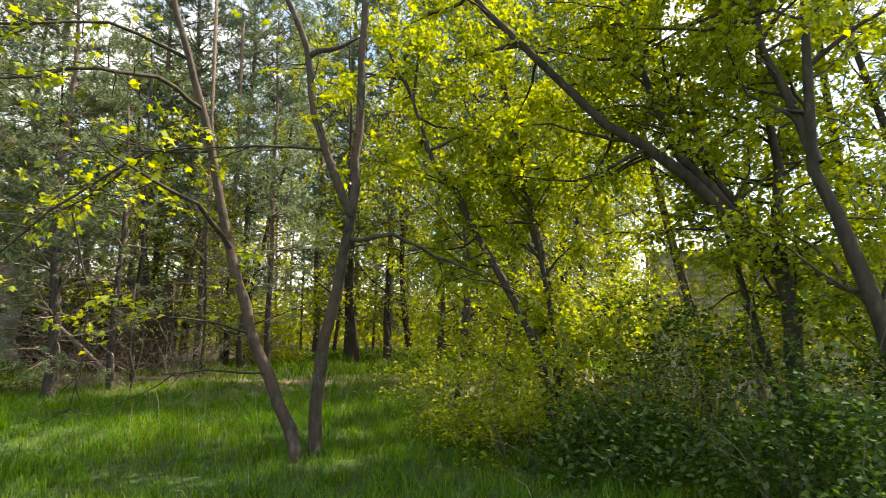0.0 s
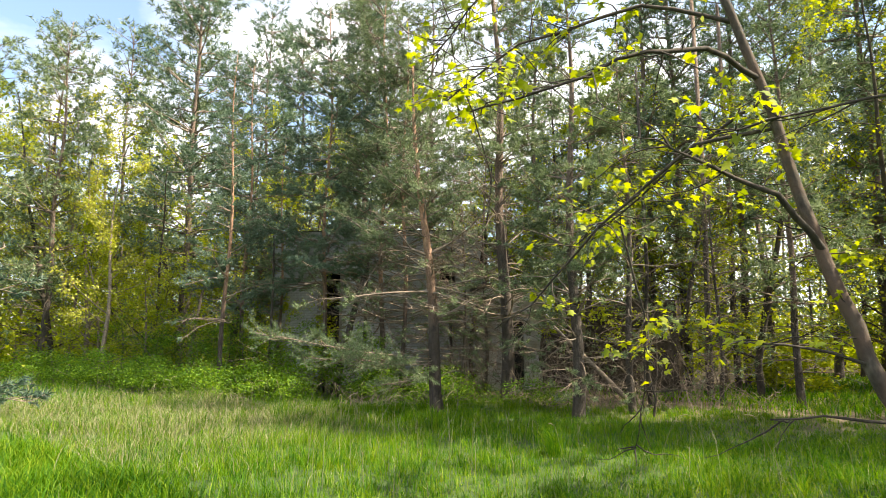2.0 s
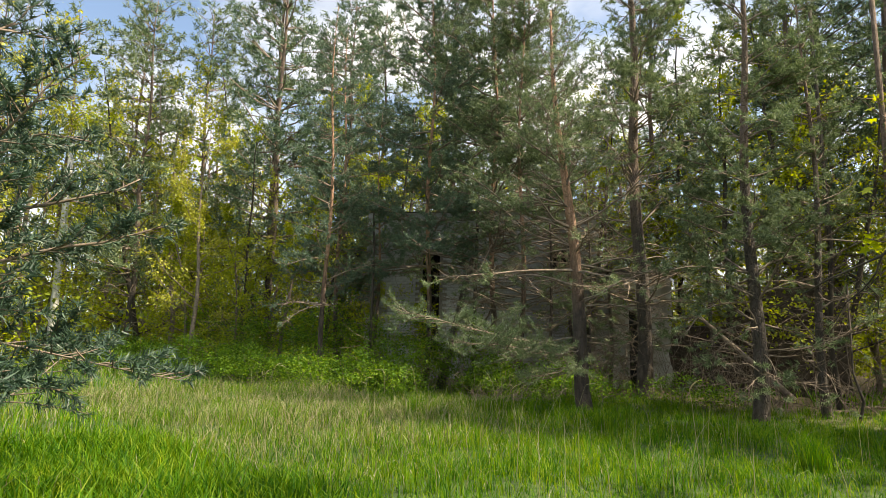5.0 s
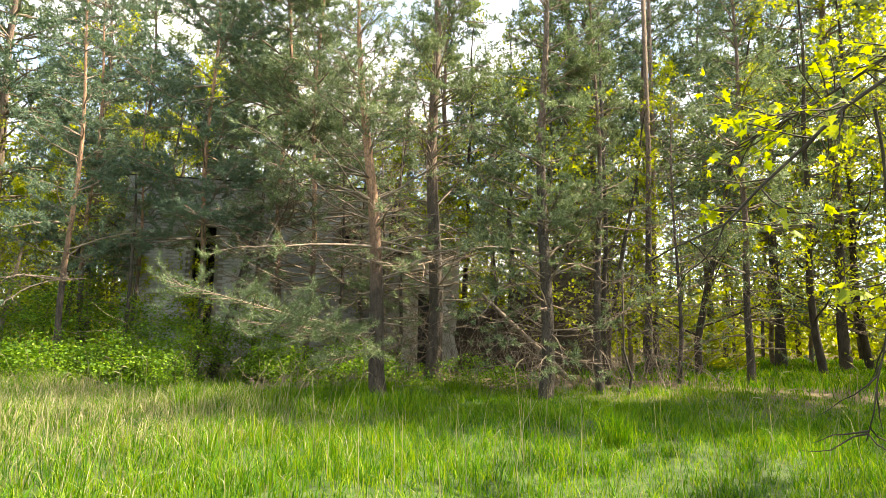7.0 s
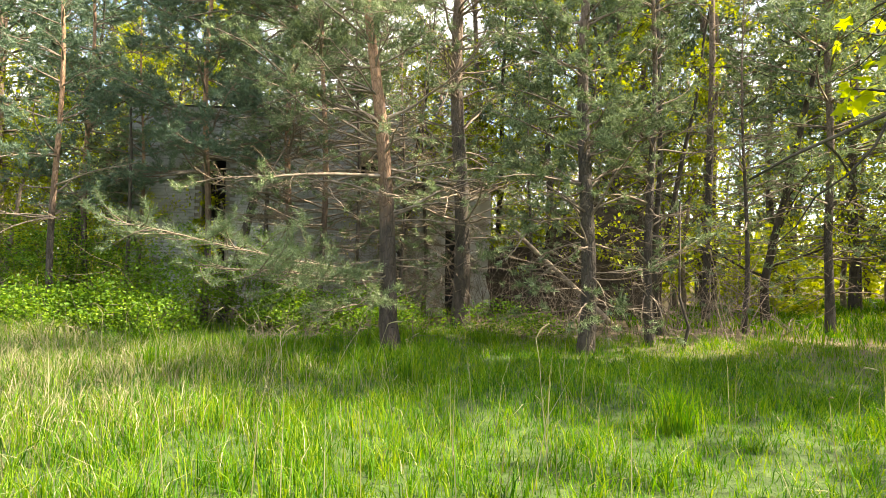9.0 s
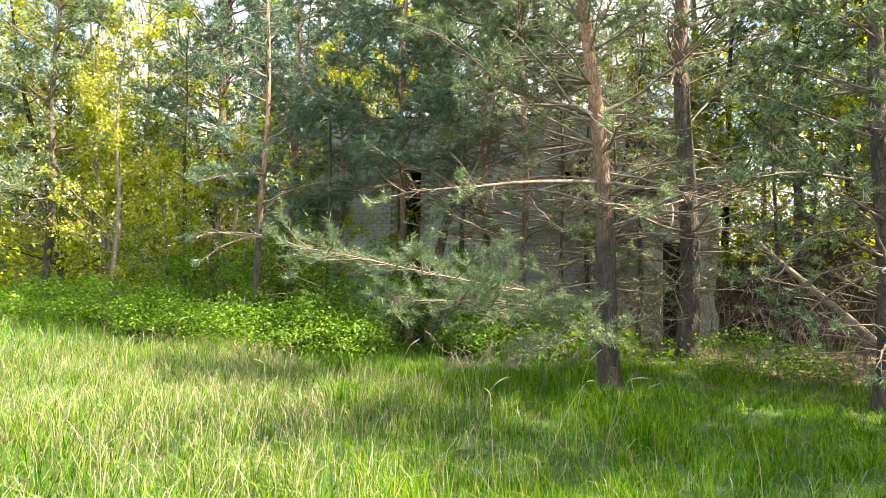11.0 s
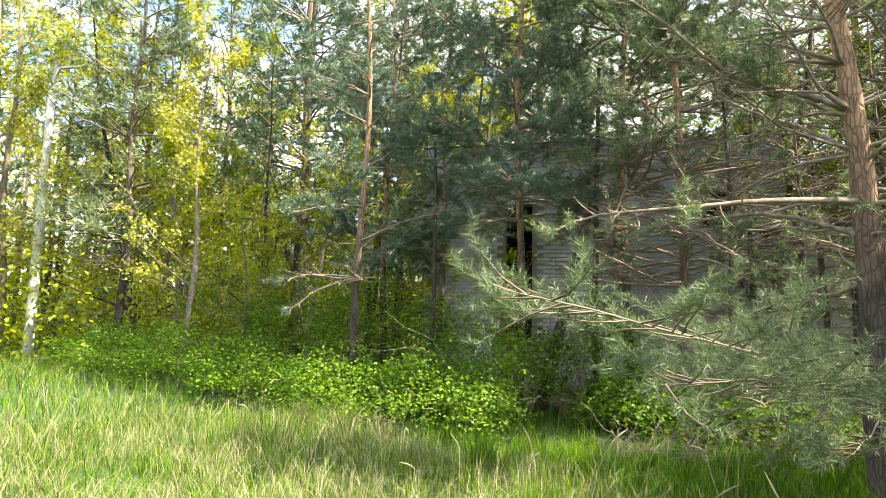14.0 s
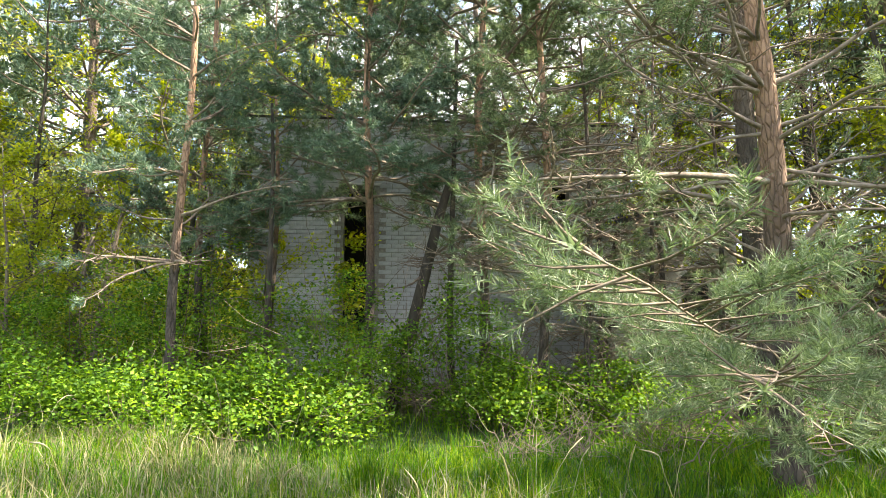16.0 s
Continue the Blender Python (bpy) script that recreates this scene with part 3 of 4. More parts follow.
def side_house():
    """The pale house with lapped boards behind the arching trees."""
    o = at(6.6, 13.2)
    b = thing("house", o, "pale house with lapped boards and ochre corner behind trees", "house")
    b.matrix_basis = Matrix.Translation(o) @ Matrix.Rotation(radians(-24), 4, "Z")
    core = Heap()
    core.box((-2.2, 0.05, -0.2), (3.5, 5, 3.25))
    part("wall", core.done("wall", False), M_PLASTER, b)
    board = Heap()
    board.add([(-2.2, 0.0, 0), (0.2, 0.0, 0), (0.2, 0.045, 0.13), (-2.2, 0.045, 0.13), (-2.2, 0.05, 0), (0.2, 0.05, 0)], [(0, 1, 2), (0, 2, 3), (0, 4, 5), (0, 5, 1), (1, 5, 2), (0, 3, 4)])
    bm_ = board.done("board", False)
    for k in range(24):
        p = part("board", bm_, M_PLASTER, b)
        p.location = (0, 0, 0.1 + 0.13 * k)
    post = Heap()
    post.box((0.2, -0.03, -0.1), (0.75, 0.05, 3.25))
    part("corner_panel", post.done("corner_panel", False), M_YELLOW, b, "ochre plaster strip")
    roof = Heap()
    roof.add([(-2.3, -0.1, 3.24), (3.6, -0.1, 3.24), (3.6, 5.1, 3.24), (-2.3, 5.1, 3.24), (-2.3, 2.5, 3.5), (3.6, 2.5, 3.5)], [(0, 1, 5), (0, 5, 4), (2, 3, 4), (2, 4, 5), (0, 4, 3), (1, 2, 5), (0, 3, 2), (0, 2, 1)])
    part("roof", roof.done("roof", False), M_ROOF, b)


side_house()


def ruin():
    """A dark earthen wall stub, stepped, among the pines."""
    o = at(-11.6, 19.0)
    b = thing("ruined_wall", o, "dark mossy ruined wall with a stepped top", "wall")
    b.matrix_basis = Matrix.Translation(o) @ Matrix.Rotation(radians(12), 4, "Z")
    rng = rnd(5)
    for x0, x1, h, y0 in ((-2.6, 0.2, 1.7, 0.0), (0.2, 2.9, 2.7, -0.25)):
        bm = bmesh.new()
        bmesh.ops.create_cube(bm, size=1)
        bmesh.ops.scale(bm, vec=(x1 - x0, 0.8, h + 0.3), verts=bm.verts)
        bmesh.ops.subdivide_edges(bm, edges=bm.edges, cuts=7, use_grid_fill=True)
        for v in bm.verts:
            v.co += Vector(noise.noise_vector(v.co * 1.3 + Vector((x0, 0, 0)))) * 0.1 + Vector(noise.noise_vector(v.co * 4)) * 0.04
            v.co += Vector(((x0 + x1) / 2, y0, (h - 0.3) / 2))
        me = bpy.data.meshes.new("wall_block")
        bm.to_mesh(me)
        bm.free()
        part("wall_block", me, M_RUIN, b)


ruin()


def street_lamp():
    p = at(-31.1, 6.3)
    lamp = thing("street_lamp", p, "old concrete street lamp with a curved metal arm", "street lamp")
    a = Heap()
    a.tube([(0, 0, -0.2), (0, 0, 3), (0, 0, 6), (0, 0, 8.0)], [0.15, 0.14, 0.12, 0.1], 10)
    part("pole", a.done("pole"), M_CONCRETE, lamp)
    b = Heap()
    b.tube([(0, 0, 7.9), (0.02, 0.02, 8.5), (0.1, 0.15, 8.75), (0.5, 0.8, 8.85), (0.95, 1.5, 8.8)], [0.06, 0.06, 0.055, 0.05, 0.045], 8)
    part("arm", b.done("arm"), M_METAL, lamp, "curved grey metal arm")
    c = Heap()
    c.tube([(0.9, 1.42, 8.8), (1.0, 1.6, 8.79), (1.2, 1.92, 8.75), (1.28, 2.05, 8.74)], [0.05, 0.11, 0.1, 0.03], 8)
    part("lamp_head", c.done("lamp_head"), M_METAL, lamp, "grey lamp head")


street_lamp()

# ---- the pines by the meadow ----
pine(at(-11.38, 11.66), 11, 8.5, 0.155, [0.95, 1.55, 2.2, 2.55, 2.9, 3.3, 3.73, 4.2, 4.6, 5.0, 5.4, 5.8, 6.2, 6.6, 7.0, 7.4, 7.8, 8.2], 2.4,
     "pine with orange upper bark and long bare limbs", lean=(-0.33, -0.63), brush=(26, 0.08, 0.009), bare=0.48, low=0.6, mat=M_NEEDLE,
     extra=[(1.3, 270, 4.75, 0.075, 1.0), (1.15, 276, 4.0, 0.02, 1.0), (1.3, 288, 2.3, 0.02, 1.0), (1.25, 281, 2.4, 0.0, 1.0), (1.2, 262, 3.2, -0.03, 1.0),
            (2.87, 235, 3.1, 0.07, 0.3), (2.2, 55, 2.6, 0.45, 0.25), (3.73, 225, 2.8, 0.75, 1.0), (3.75, 40, 2.2, 0.4, 0.3)])
pine(at(-12.3, 15.6), 12, 14.5, 0.19, [1.3, 1.8, 2.3, 2.8, 3.3, 3.8, 4.3, 5.0, 5.5, 6.1, 6.8, 7.6, 8.4, 9.2, 10, 10.8, 11.6, 12.4, 13.2, 14], 2.15,
     "tall dark pine with many dry lower twigs", lean=(0.35, -1.0), bare=0.38, low=1.0, spread=6, bark=M_BARK_FAR, brush=(24, 0.1, 0.015))
pine(at(-8.75, 13.45), 13, 11.0, 0.135, [0.8, 1.3, 1.8, 2.3, 2.8, 3.3, 3.9, 4.7, 5.5, 6.3, 7.1, 7.9, 8.7, 9.5, 10.3], 2.2,
     "dark pine in shade with spreading limbs", lean=(0.1, -0.2), bare=0.2, low=0.6, spread=7, brush=(24, 0.1, 0.016), bark=M_BARK_FAR, extra=[(1.3, 30, 2.4, 0.3, 0.5), (1.3, 200, 2.2, 0.4, 0.2)])
pine(at(-10.5, 1.25), 14, 5.0, 0.085, [0.6, 1.1, 1.7, 2.2, 2.7, 3.3, 3.9, 4.5], 2.15, "young blue-green pine with branches down to the grass",
     bare=0.0, low=0.0, mat=M_NEEDLE_DARK, spread=5, thin=1.3)
pine(at(-21.3, 12.3), 20, 12.0, 0.08, [2.8, 3.4, 4.0, 4.6, 5.2, 5.9, 6.6, 7.3, 8.0, 8.7, 9.4, 10.1, 10.8, 11.4], 2.0, "blue-green pine at the corner of the brick house", bare=0.05, low=1.0, mat=M_NEEDLE_BLUE, spread=5, brush=(22, 0.1, 0.016))
pine(at(-18.75, 10.2), 15, 11.0, 0.072, [2.2, 2.8, 3.5, 4.2, 4.9, 5.5, 6.2, 6.9, 7.6, 8.3, 9.0, 9.7, 10.3], 1.75, "slender blue-green pine rising from the brambles", bare=0.2, low=1.5, mat=M_NEEDLE_BLUE, spread=4, brush=(22, 0.1, 0.014))
pine(at(-7.9, 14.45), 16, 9.0, 0.085, [0.9, 1.4, 1.9, 2.4, 2.9, 3.4, 4.1, 5, 5.8, 6.6, 7.4, 8.2], 1.7, "thin dark pine among dry twigs", bark=M_BARK_FAR, bare=0.35, low=1.0, spread=6)
pine(at(-17.9, 13.2), 18, 13.5, 0.085, [3.5, 3.9, 4.3, 4.8, 5.3, 5.8, 6.4, 7.0, 7.7, 8.4, 9.1, 9.8, 10.5, 11.2, 12.0, 12.8], 2.6, "blue-green pine with hanging boughs before brick wall", mat=M_NEEDLE_BLUE, bare=0.02, low=2.0, spread=5, brush=(22, 0.1, 0.015))
pine(at(-16.2, 14.2), 19, 14.0, 0.09, [2.4, 2.9, 3.4, 3.9, 4.4, 4.9, 5.5, 6.2, 7.0, 7.8, 8.6, 9.4, 10.2, 11.0, 11.8, 12.6, 13.4], 2.8, "slender pine with dusky boughs near brick wall", bare=0.27, low=2.0, spread=6, brush=(20, 0.1, 0.017))
pine(at(-20.0, 12.9), 23, 8.8, 0.06, [2.9, 3.3, 3.7, 4.1, 4.5, 4.9, 5.4, 5.9, 6.5, 7.1, 7.7, 8.3], 1.9, "thin grey-green pine close before the brick wall", bare=0.05, low=1.6, spread=3, thin=0.8, brush=(20, 0.1, 0.015))
pine(at(-14.9, 13.9), 17, 12.0, 0.08, [1.4, 1.8, 2.2, 2.6, 3.0, 3.5, 4.0, 4.5, 5.1, 5.9, 6.7, 7.5, 8.3, 9.1, 9.9, 10.7, 11.4], 2.0, "grey-green pine with dry lower boughs before the brick house", bare=0.3, low=1.2, spread=5)

dry_pines = [pine((0, 0, -50), 26 + k, 7.5, 0.055, list(np.arange(0.5, 7.3, 0.36)), 1.55, "thin dead pine with a mesh of dry grey twigs", bare=1.0, low=7.0, spread=5, thin=0.95, bark=M_BARK_FAR, group="thin dead pines") for k in range(2)]
for k, (x, y, a, s) in enumerate([(-14.5, 14.6, 130, 1.05), (-13.7, 15.3, 220, 0.9), (-14.7, 15.9, 300, 1.1), (-12.9, 16.5, 170, 1.0), (-13.9, 16.6, 20, 1.1), (-11.4, 17.4, 100, 0.9), (-6.6, 16.4, 45, 0.9)]):
    tree = copy_thing(dry_pines[k % 2], Matrix.Translation(at(x, y, -0.02)) @ Matrix.Rotation(radians(a), 4, "Z"))
    tree.scale = (s, s, s)
for tree in dry_pines:
    for o in (*tree.children_recursive, tree):
        bpy.data.objects.remove(o)

# ---- the maple with two stems ----
def maple_pair():
    rng = rnd(21)
    tree = thing("maple_tree", at(-1.55, 7.15), "young maple with two leaning stems forking from one foot", "tree")
    o = np.array(tree.location)
    wood, crown = Heap(), Heap()
    pl, pw = [], []

    def stem(name, pts, r0, r1, twigs, ground=True, reach=0.8):
        pts = np.array(pts, float) - o
        fine = [pts[0]]
        for a, b in zip(pts[:-1], pts[1:]):
            for q in (0.33, 0.66, 1.0):
                fine.append(a + (b - a) * q + (rng.normal(size=3) * 0.012 if q < 1 else 0))
        h = Heap()
        h.tube(fine, taper(len(fine), r0, r1), 9)
        part(name, h.done(name), M_BARK_MAPLE if r0 > 0.05 else M_BARK_DARK, tree)
        fine = np.array(fine)
        ln = np.linalg.norm(fine[-1] - fine[0])
        for k in range(int(twigs * 1.6)):
            p, d = pick(fine, 0.3 + 0.69 * rng.random())
            tw = bend(p, d * 0.5 + rng.normal(size=3) * [0.9, 0.9, 0.35], 0.25 + reach * rng.random(), 5, rng, 0.2, 0.1)
            wood.tube(tw, taper(6, 0.008, 0.002), 4)
            if (tw[-1][2] < 1.5 and ground) or rng.random() < 0.4:
                continue
            for m in range(rng.integers(4, 14)):
                a, b = pick(tw, 0.3 + 0.69 * rng.random())
                pl.append(a + rng.normal(size=3) * 0.05), pw.append(b + rng.normal(size=3) * 0.7)

    stem("stem", [(-1.6, 7.08, 0.0), (-1.72, 7.1, 0.45), (-2.1, 7.05, 1.3), (-2.35, 7.0, 2.1), (-2.6, 7.05, 3.0), (-2.85, 6.95, 4.2), (-3.15, 6.8, 5.3), (-3.5, 6.7, 6.8)], 0.085, 0.03, 14)
    stem("stem", [(-1.46, 7.28, 0.0), (-1.45, 7.25, 0.6), (-1.35, 7.15, 1.4), (-1.12, 6.95, 2.3), (-0.98, 6.75, 2.9), (-0.9, 6.7, 3.8), (-0.85, 6.7, 5.3), (-0.9, 6.7, 6.9)], 0.085, 0.035, 14)
    stem("stem", [(-0.98, 6.75, 2.85), (-1.2, 6.65, 3.4), (-1.4, 6.6, 4.0), (-1.5, 6.55, 4.8), (-1.75, 6.5, 5.4), (-2.0, 6.5, 6.6)], 0.055, 0.025, 12)
    for pts, r, n in (([(-2.45, 7.03, 2.5), (-2.65, 6.5, 2.95), (-3.0, 6.0, 3.15), (-3.35, 5.7, 3.4)], 0.035, 4),
                      ([(-2.85, 6.95, 4.2), (-3.1, 6.3, 4.35), (-3.4, 5.7, 4.2), (-4.0, 5.1, 3.85), (-4.7, 4.6, 3.6)], 0.03, 16),
                      ([(-3.0, 6.9, 4.8), (-3.7, 6.3, 5.0), (-4.6, 5.5, 4.6), (-5.3, 5.2, 4.1)], 0.024, 20),
                      ([(-2.75, 7.0, 3.7), (-3.4, 6.7, 3.6), (-4.4, 6.6, 2.9), (-5.2, 6.5, 2.1), (-5.75, 6.55, 1.85)], 0.022, 9),
                      ([(-2.15, 7.05, 1.5), (-2.5, 6.5, 1.65), (-2.9, 5.9, 1.7)], 0.018, 2),
                      ([(-1.95, 7.08, 1.05), (-2.3, 6.5, 1.12), (-2.7, 6.0, 1.12)], 0.016, 2),
                      ([(-1.05, 6.85, 2.6), (-0.5, 6.8, 2.65), (-0.04, 6.85, 2.4), (0.5, 7.0, 2.2), (0.95, 7.2, 1.95)], 0.032, 8),
                      ([(-1.3, 6.62, 3.6), (-1.8, 6.3, 3.55), (-2.3, 6.0, 3.45), (-2.9, 5.6, 3.3)], 0.016, 6),
                      ([(-1.48, 6.57, 4.7), (-1.1, 6.65, 4.85), (-0.87, 6.7, 5.0)], 0.04, 0),
                      ([(-3.3, 6.75, 6.0), (-4.2, 6.2, 6.2), (-5.2, 5.8, 5.6), (-5.9, 5.6, 4.9)], 0.022, 30),
                      ([(-2.8, 7.0, 4.0), (-3.6, 7.2, 3.7), (-4.6, 7.5, 3.2), (-5.2, 7.5, 2.9)], 0.02, 24)):
        stem("limb", pts, r, 0.006, n)
    stem("dead_limb", [(-4.2, 6.7, 2.9), (-4.1, 6.95, 2.0), (-4.2, 7.1, 1.2), (-4.35, 7.1, 0.55)], 0.012, 0.004, 12, reach=0.35)
    part("twig_tangle", wood.done("twig_tangle"), M_BARK_DARK, tree)
    maple_leaves(crown, pl, pw, rng, 0.088)
    part("crown", crown.done("crown"), M_LEAF, tree, "fresh hanging maple leaves")


maple_pair()


# ---- the arching trees and undergrowth towards the sun ----
def arching_tree(place, seed, stems, label, leaf_count=10000):
    rng = rnd(seed)
    tree = thing("deciduous_tree", place, label, "tree")
    o = np.array(place)
    wood, crown = Heap(), Heap()
    pl, pw = [], []
    for pts, r0 in stems:
        pts = np.array(pts, float) - o
        fine = [pts[0]]
        for a, b in zip(pts[:-1], pts[1:]):
            for q in (0.5, 1.0):
                fine.append(a + (b - a) * q + rng.normal(size=3) * 0.03)
        fine = np.array(fine)
        h = Heap()
        h.tube(fine, taper(len(fine), r0, r0 * 0.2), 9)
        part("stem", h.done("stem"), M_BARK_DARK, tree)
        for k in range(24):
            p, d = pick(fine, 0.12 + 0.87 * rng.random())
            lb = bend(p, d * 0.7 + rng.normal(size=3) * [0.9, 0.8, 0.4] + [0, 0.7, 0], 0.9 + 1.3 * rng.random(), 6, rng, 0.2, -0.1)
            wood.tube(lb, taper(7, 0.012 + 0.02 * rng.random(), 0.005), 5)
            for _ in range(7):
                pp, qq = pick(lb, 0.25 + 0.74 * rng.random())
                tw = bend(pp, qq * 0.4 + any_way(rng, 1)[0], 0.3 + 0.4 * rng.random(), 3, rng, 0.2)
                wood.tube(tw, taper(4, 0.005, 0.002), 3)
                for _ in range(leaf_count // (len(stems) * 168)):
                    a, b = pick(tw, rng.random() * 0.999)
                    pl.append(a + rng.normal(size=3) * 0.07), pw.append(b * 0.4 + rng.normal(size=3) * 0.8)
    part("branching", wood.done("branching"), M_BARK_DARK, tree)
    leaves(crown, pl, pw, rng, 0.085, 0.3)
    part("crown", crown.done("crown"), M_LEAF, tree, "yellow-green leaves lit from behind")


arching_tree(at(4.35, 7.5), 31, [
    ([(4.3, 7.4, 0), (4.25, 7.35, 1.2), (4.15, 7.25, 2.2), (3.15, 7.45, 3.5), (2.1, 7.45, 4.2), (0.6, 7.45, 5.7), (-0.2, 7.5, 6.9)], 0.125),
    ([(3.75, 7.35, 2.75), (3.03, 7.5, 3.8), (2.6, 7.65, 5.1), (2.55, 7.65, 6.2)], 0.08),
    ([(4.4, 7.6, 0.3), (4.35, 7.7, 2.9), (4.32, 7.75, 4.4), (4.2, 7.8, 6.2)], 0.1),
    ([(4.1, 7.3, 2.3), (3.5, 7.6, 3.5), (3.1, 7.8, 4.7), (2.95, 7.9, 6.0)], 0.055),
    ([(4.3, 7.7, 0.2), (4.0, 8.0, 2.0), (3.6, 8.2, 3.8), (3.4, 8.3, 6.0)], 0.06)], "many-stemmed tree with dark arching stems and backlit leaves", 24000)
arching_tree(at(4.5, 6.0), 32, [
    ([(4.6, 5.95, 0), (4.5, 6.0, 1.2), (4.24, 6.06, 2.3), (3.95, 6.23, 3.25), (4.0, 6.2, 5.2), (4.1, 6.2, 6.6)], 0.115),
    ([(4.0, 6.2, 3.3), (3.7, 6.4, 4.6), (3.4, 6.6, 6.2)], 0.07)], "dark upright tree trunk with sparse sunlit leaves", 14000)
arching_tree(at(1.5, 8.7), 33, [
    ([(1.6, 8.65, 0), (1.3, 8.6, 1.4), (0.6, 8.65, 2.75), (-0.14, 8.65, 4.0), (-0.6, 8.7, 5.4)], 0.085),
    ([(1.7, 8.8, 0), (1.6, 9.0, 1.8), (1.3, 9.2, 3.6), (0.9, 9.4, 5.6)], 0.06)], "leaning thin-stemmed tree in the thicket", 20000)
# shrubs 1, 2, 6, 7, 8 have shade painted in through darker leaves
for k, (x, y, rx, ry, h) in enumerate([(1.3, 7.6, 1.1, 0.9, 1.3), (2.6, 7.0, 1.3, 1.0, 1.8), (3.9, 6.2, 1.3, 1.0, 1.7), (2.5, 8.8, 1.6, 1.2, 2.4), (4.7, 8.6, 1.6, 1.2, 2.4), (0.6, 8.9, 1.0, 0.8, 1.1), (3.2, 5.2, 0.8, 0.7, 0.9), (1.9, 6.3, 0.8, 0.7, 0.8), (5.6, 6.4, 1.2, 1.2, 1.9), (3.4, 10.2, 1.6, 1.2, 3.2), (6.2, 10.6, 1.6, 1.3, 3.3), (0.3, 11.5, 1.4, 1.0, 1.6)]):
    shrub(at(x, y), 40 + k, (rx, ry, h), "leafy undergrowth shrub in deep shade", M_LEAF_SHADED if k in (1, 2, 6, 7, 8) else M_LEAF, 3000, 0.07, "shrub", 18, "undergrowth shrubs")

# ---- the bramble thicket ----
for k, (x, y, rx, ry, h) in enumerate([(-17.0, 10.6, 1.3, 1.1, 0.95), (-18.6, 9.7, 1.5, 1.1, 0.95), (-20.6, 9.0, 1.5, 1.1, 0.95), (-22.8, 8.4, 1.6, 1.2, 1.0), (-25.2, 7.9, 1.6, 1.2, 1.0), (-27.6, 7.6, 1.7, 1.2, 1.0),
                                       (-15.3, 13.3, 1.0, 0.9, 0.9), (-17.6, 12.0, 1.5, 1.2, 2.2), (-19.9, 11.2, 1.6, 1.3, 2.2), (-22.3, 10.6, 1.7, 1.3, 2.4), (-24.8, 10.2, 1.8, 1.4, 2.5),
                                       (-14.0, 14.4, 1.2, 1.0, 0.9), (-16.2, 13.4, 1.3, 0.9, 2.0), (-21.9, 12.8, 1.7, 1.4, 2.8), (-10.9, 14.7, 1.5, 0.8, 0.5), (-13.0, 13.4, 1.3, 0.7, 0.6)]):
    shrub(at(x, y), 60 + k, (rx, ry, h), "low bramble mound with fresh green leaves", M_BRAMBLE, 7600 if k < 7 else 6400 if k < 14 else 1900, 0.062, "bramble_bush", 26, "bramble thicket")

shrub(at(-6.5, 21.5), 78, (1.2, 1.0, 1.5), "bright sunlit shrub at the lane", M_LEAF, 3000, 0.11, "shrub", 14)
shrub(at(-19.25, 14.3), 79, (0.3, 0.3, 3.7), "leafy climber hanging in the house opening", M_LEAF, 1300, 0.1, "climbing_plant", 10)

# ---- slender stems among the brambles ----
def dry_stem(pts, r, label, seed, name="dead_tree", bark=None, twigs=18):
    rng = rnd(seed)
    o = Vector(pts[0])
    t = thing(name, o, label, "tree")
    line = np.array(pts, float) - np.array(o)
    h, w = Heap(), Heap()
    h.tube(line, taper(len(line), r, r * 0.5), 8)
    part("trunk", h.done("trunk"), bark or M_BARK_DARK, t)
    for k in range(twigs):
        p, d = pick(line, 0.15 + 0.84 * rng.random())
        w.tube(bend(p, d * 0.3 + rng.normal(size=3) * [1, 1, 0.4], 0.3 + 0.9 * rng.random(), 5, rng, 0.2), taper(6, r * 0.22, 0.002), 4)
    if twigs:
        part("twig_tangle", w.done("twig_tangle"), M_TWIG, t)


dry_stem([(-18.8, 11.8, 0.2), (-18.8, 11.85, 2.2), (-18.8, 11.85, 4.0), (-18.95, 11.9, 5.2)], 0.05, "slim dark stem with dead side twigs", 81)
dry_stem([(-17.4, 13.3, 0.1), (-17.1, 13.5, 1.6), (-16.75, 13.7, 3.3), (-16.6, 13.8, 3.9)], 0.13, "leaning dark trunk before the brick wall", 82, twigs=8)
dry_stem([(-16.6, 13.9, 0.1), (-16.65, 13.9, 1.8), (-16.6, 13.9, 3.6), (-16.6, 14.0, 6.5)], 0.07, "upright dark trunk beside a leaning one", 83, twigs=10)
dry_stem([(-9.2, 16.7, 0.25), (-9.9, 16.6, 0.95), (-11.0, 16.5, 1.95), (-11.4, 16.45, 2.35)], 0.075, "grey-brown fallen log leaning among the pines", 84, "fallen_log", M_LIMB, 3)
dry_stem([(-7.35, 14.25, 0.1), (-7.25, 14.2, 0.5), (-7.4, 14.25, 1.0), (-7.4, 14.3, 2.6)], 0.03, "crooked thin dead sapling", 85, twigs=14)
dry_stem([(-8.0, 15.6, 0.2), (-8.1, 15.6, 1.5), (-8.0, 15.7, 3.5), (-8.1, 15.8, 9)], 0.07, "thin dark trunk among pines", 86, bark=M_BARK_DARK, twigs=36)
dry_stem([(-7.55, 18.3, 0.2), (-7.5, 18.3, 2.5), (-7.4, 18.3, 6), (-7.4, 18.2, 12)], 0.1, "straight bare trunk at the wood's edge", 87, bark=M_BARK_FAR, twigs=40)
dry_stem([(-7.8, 21.4, 0.2), (-7.8, 21.4, 3), (-7.7, 21.4, 7), (-7.7, 21.4, 13)], 0.11, "straight bare trunk deep in the wood", 89, bark=M_BARK_FAR, twigs=40)

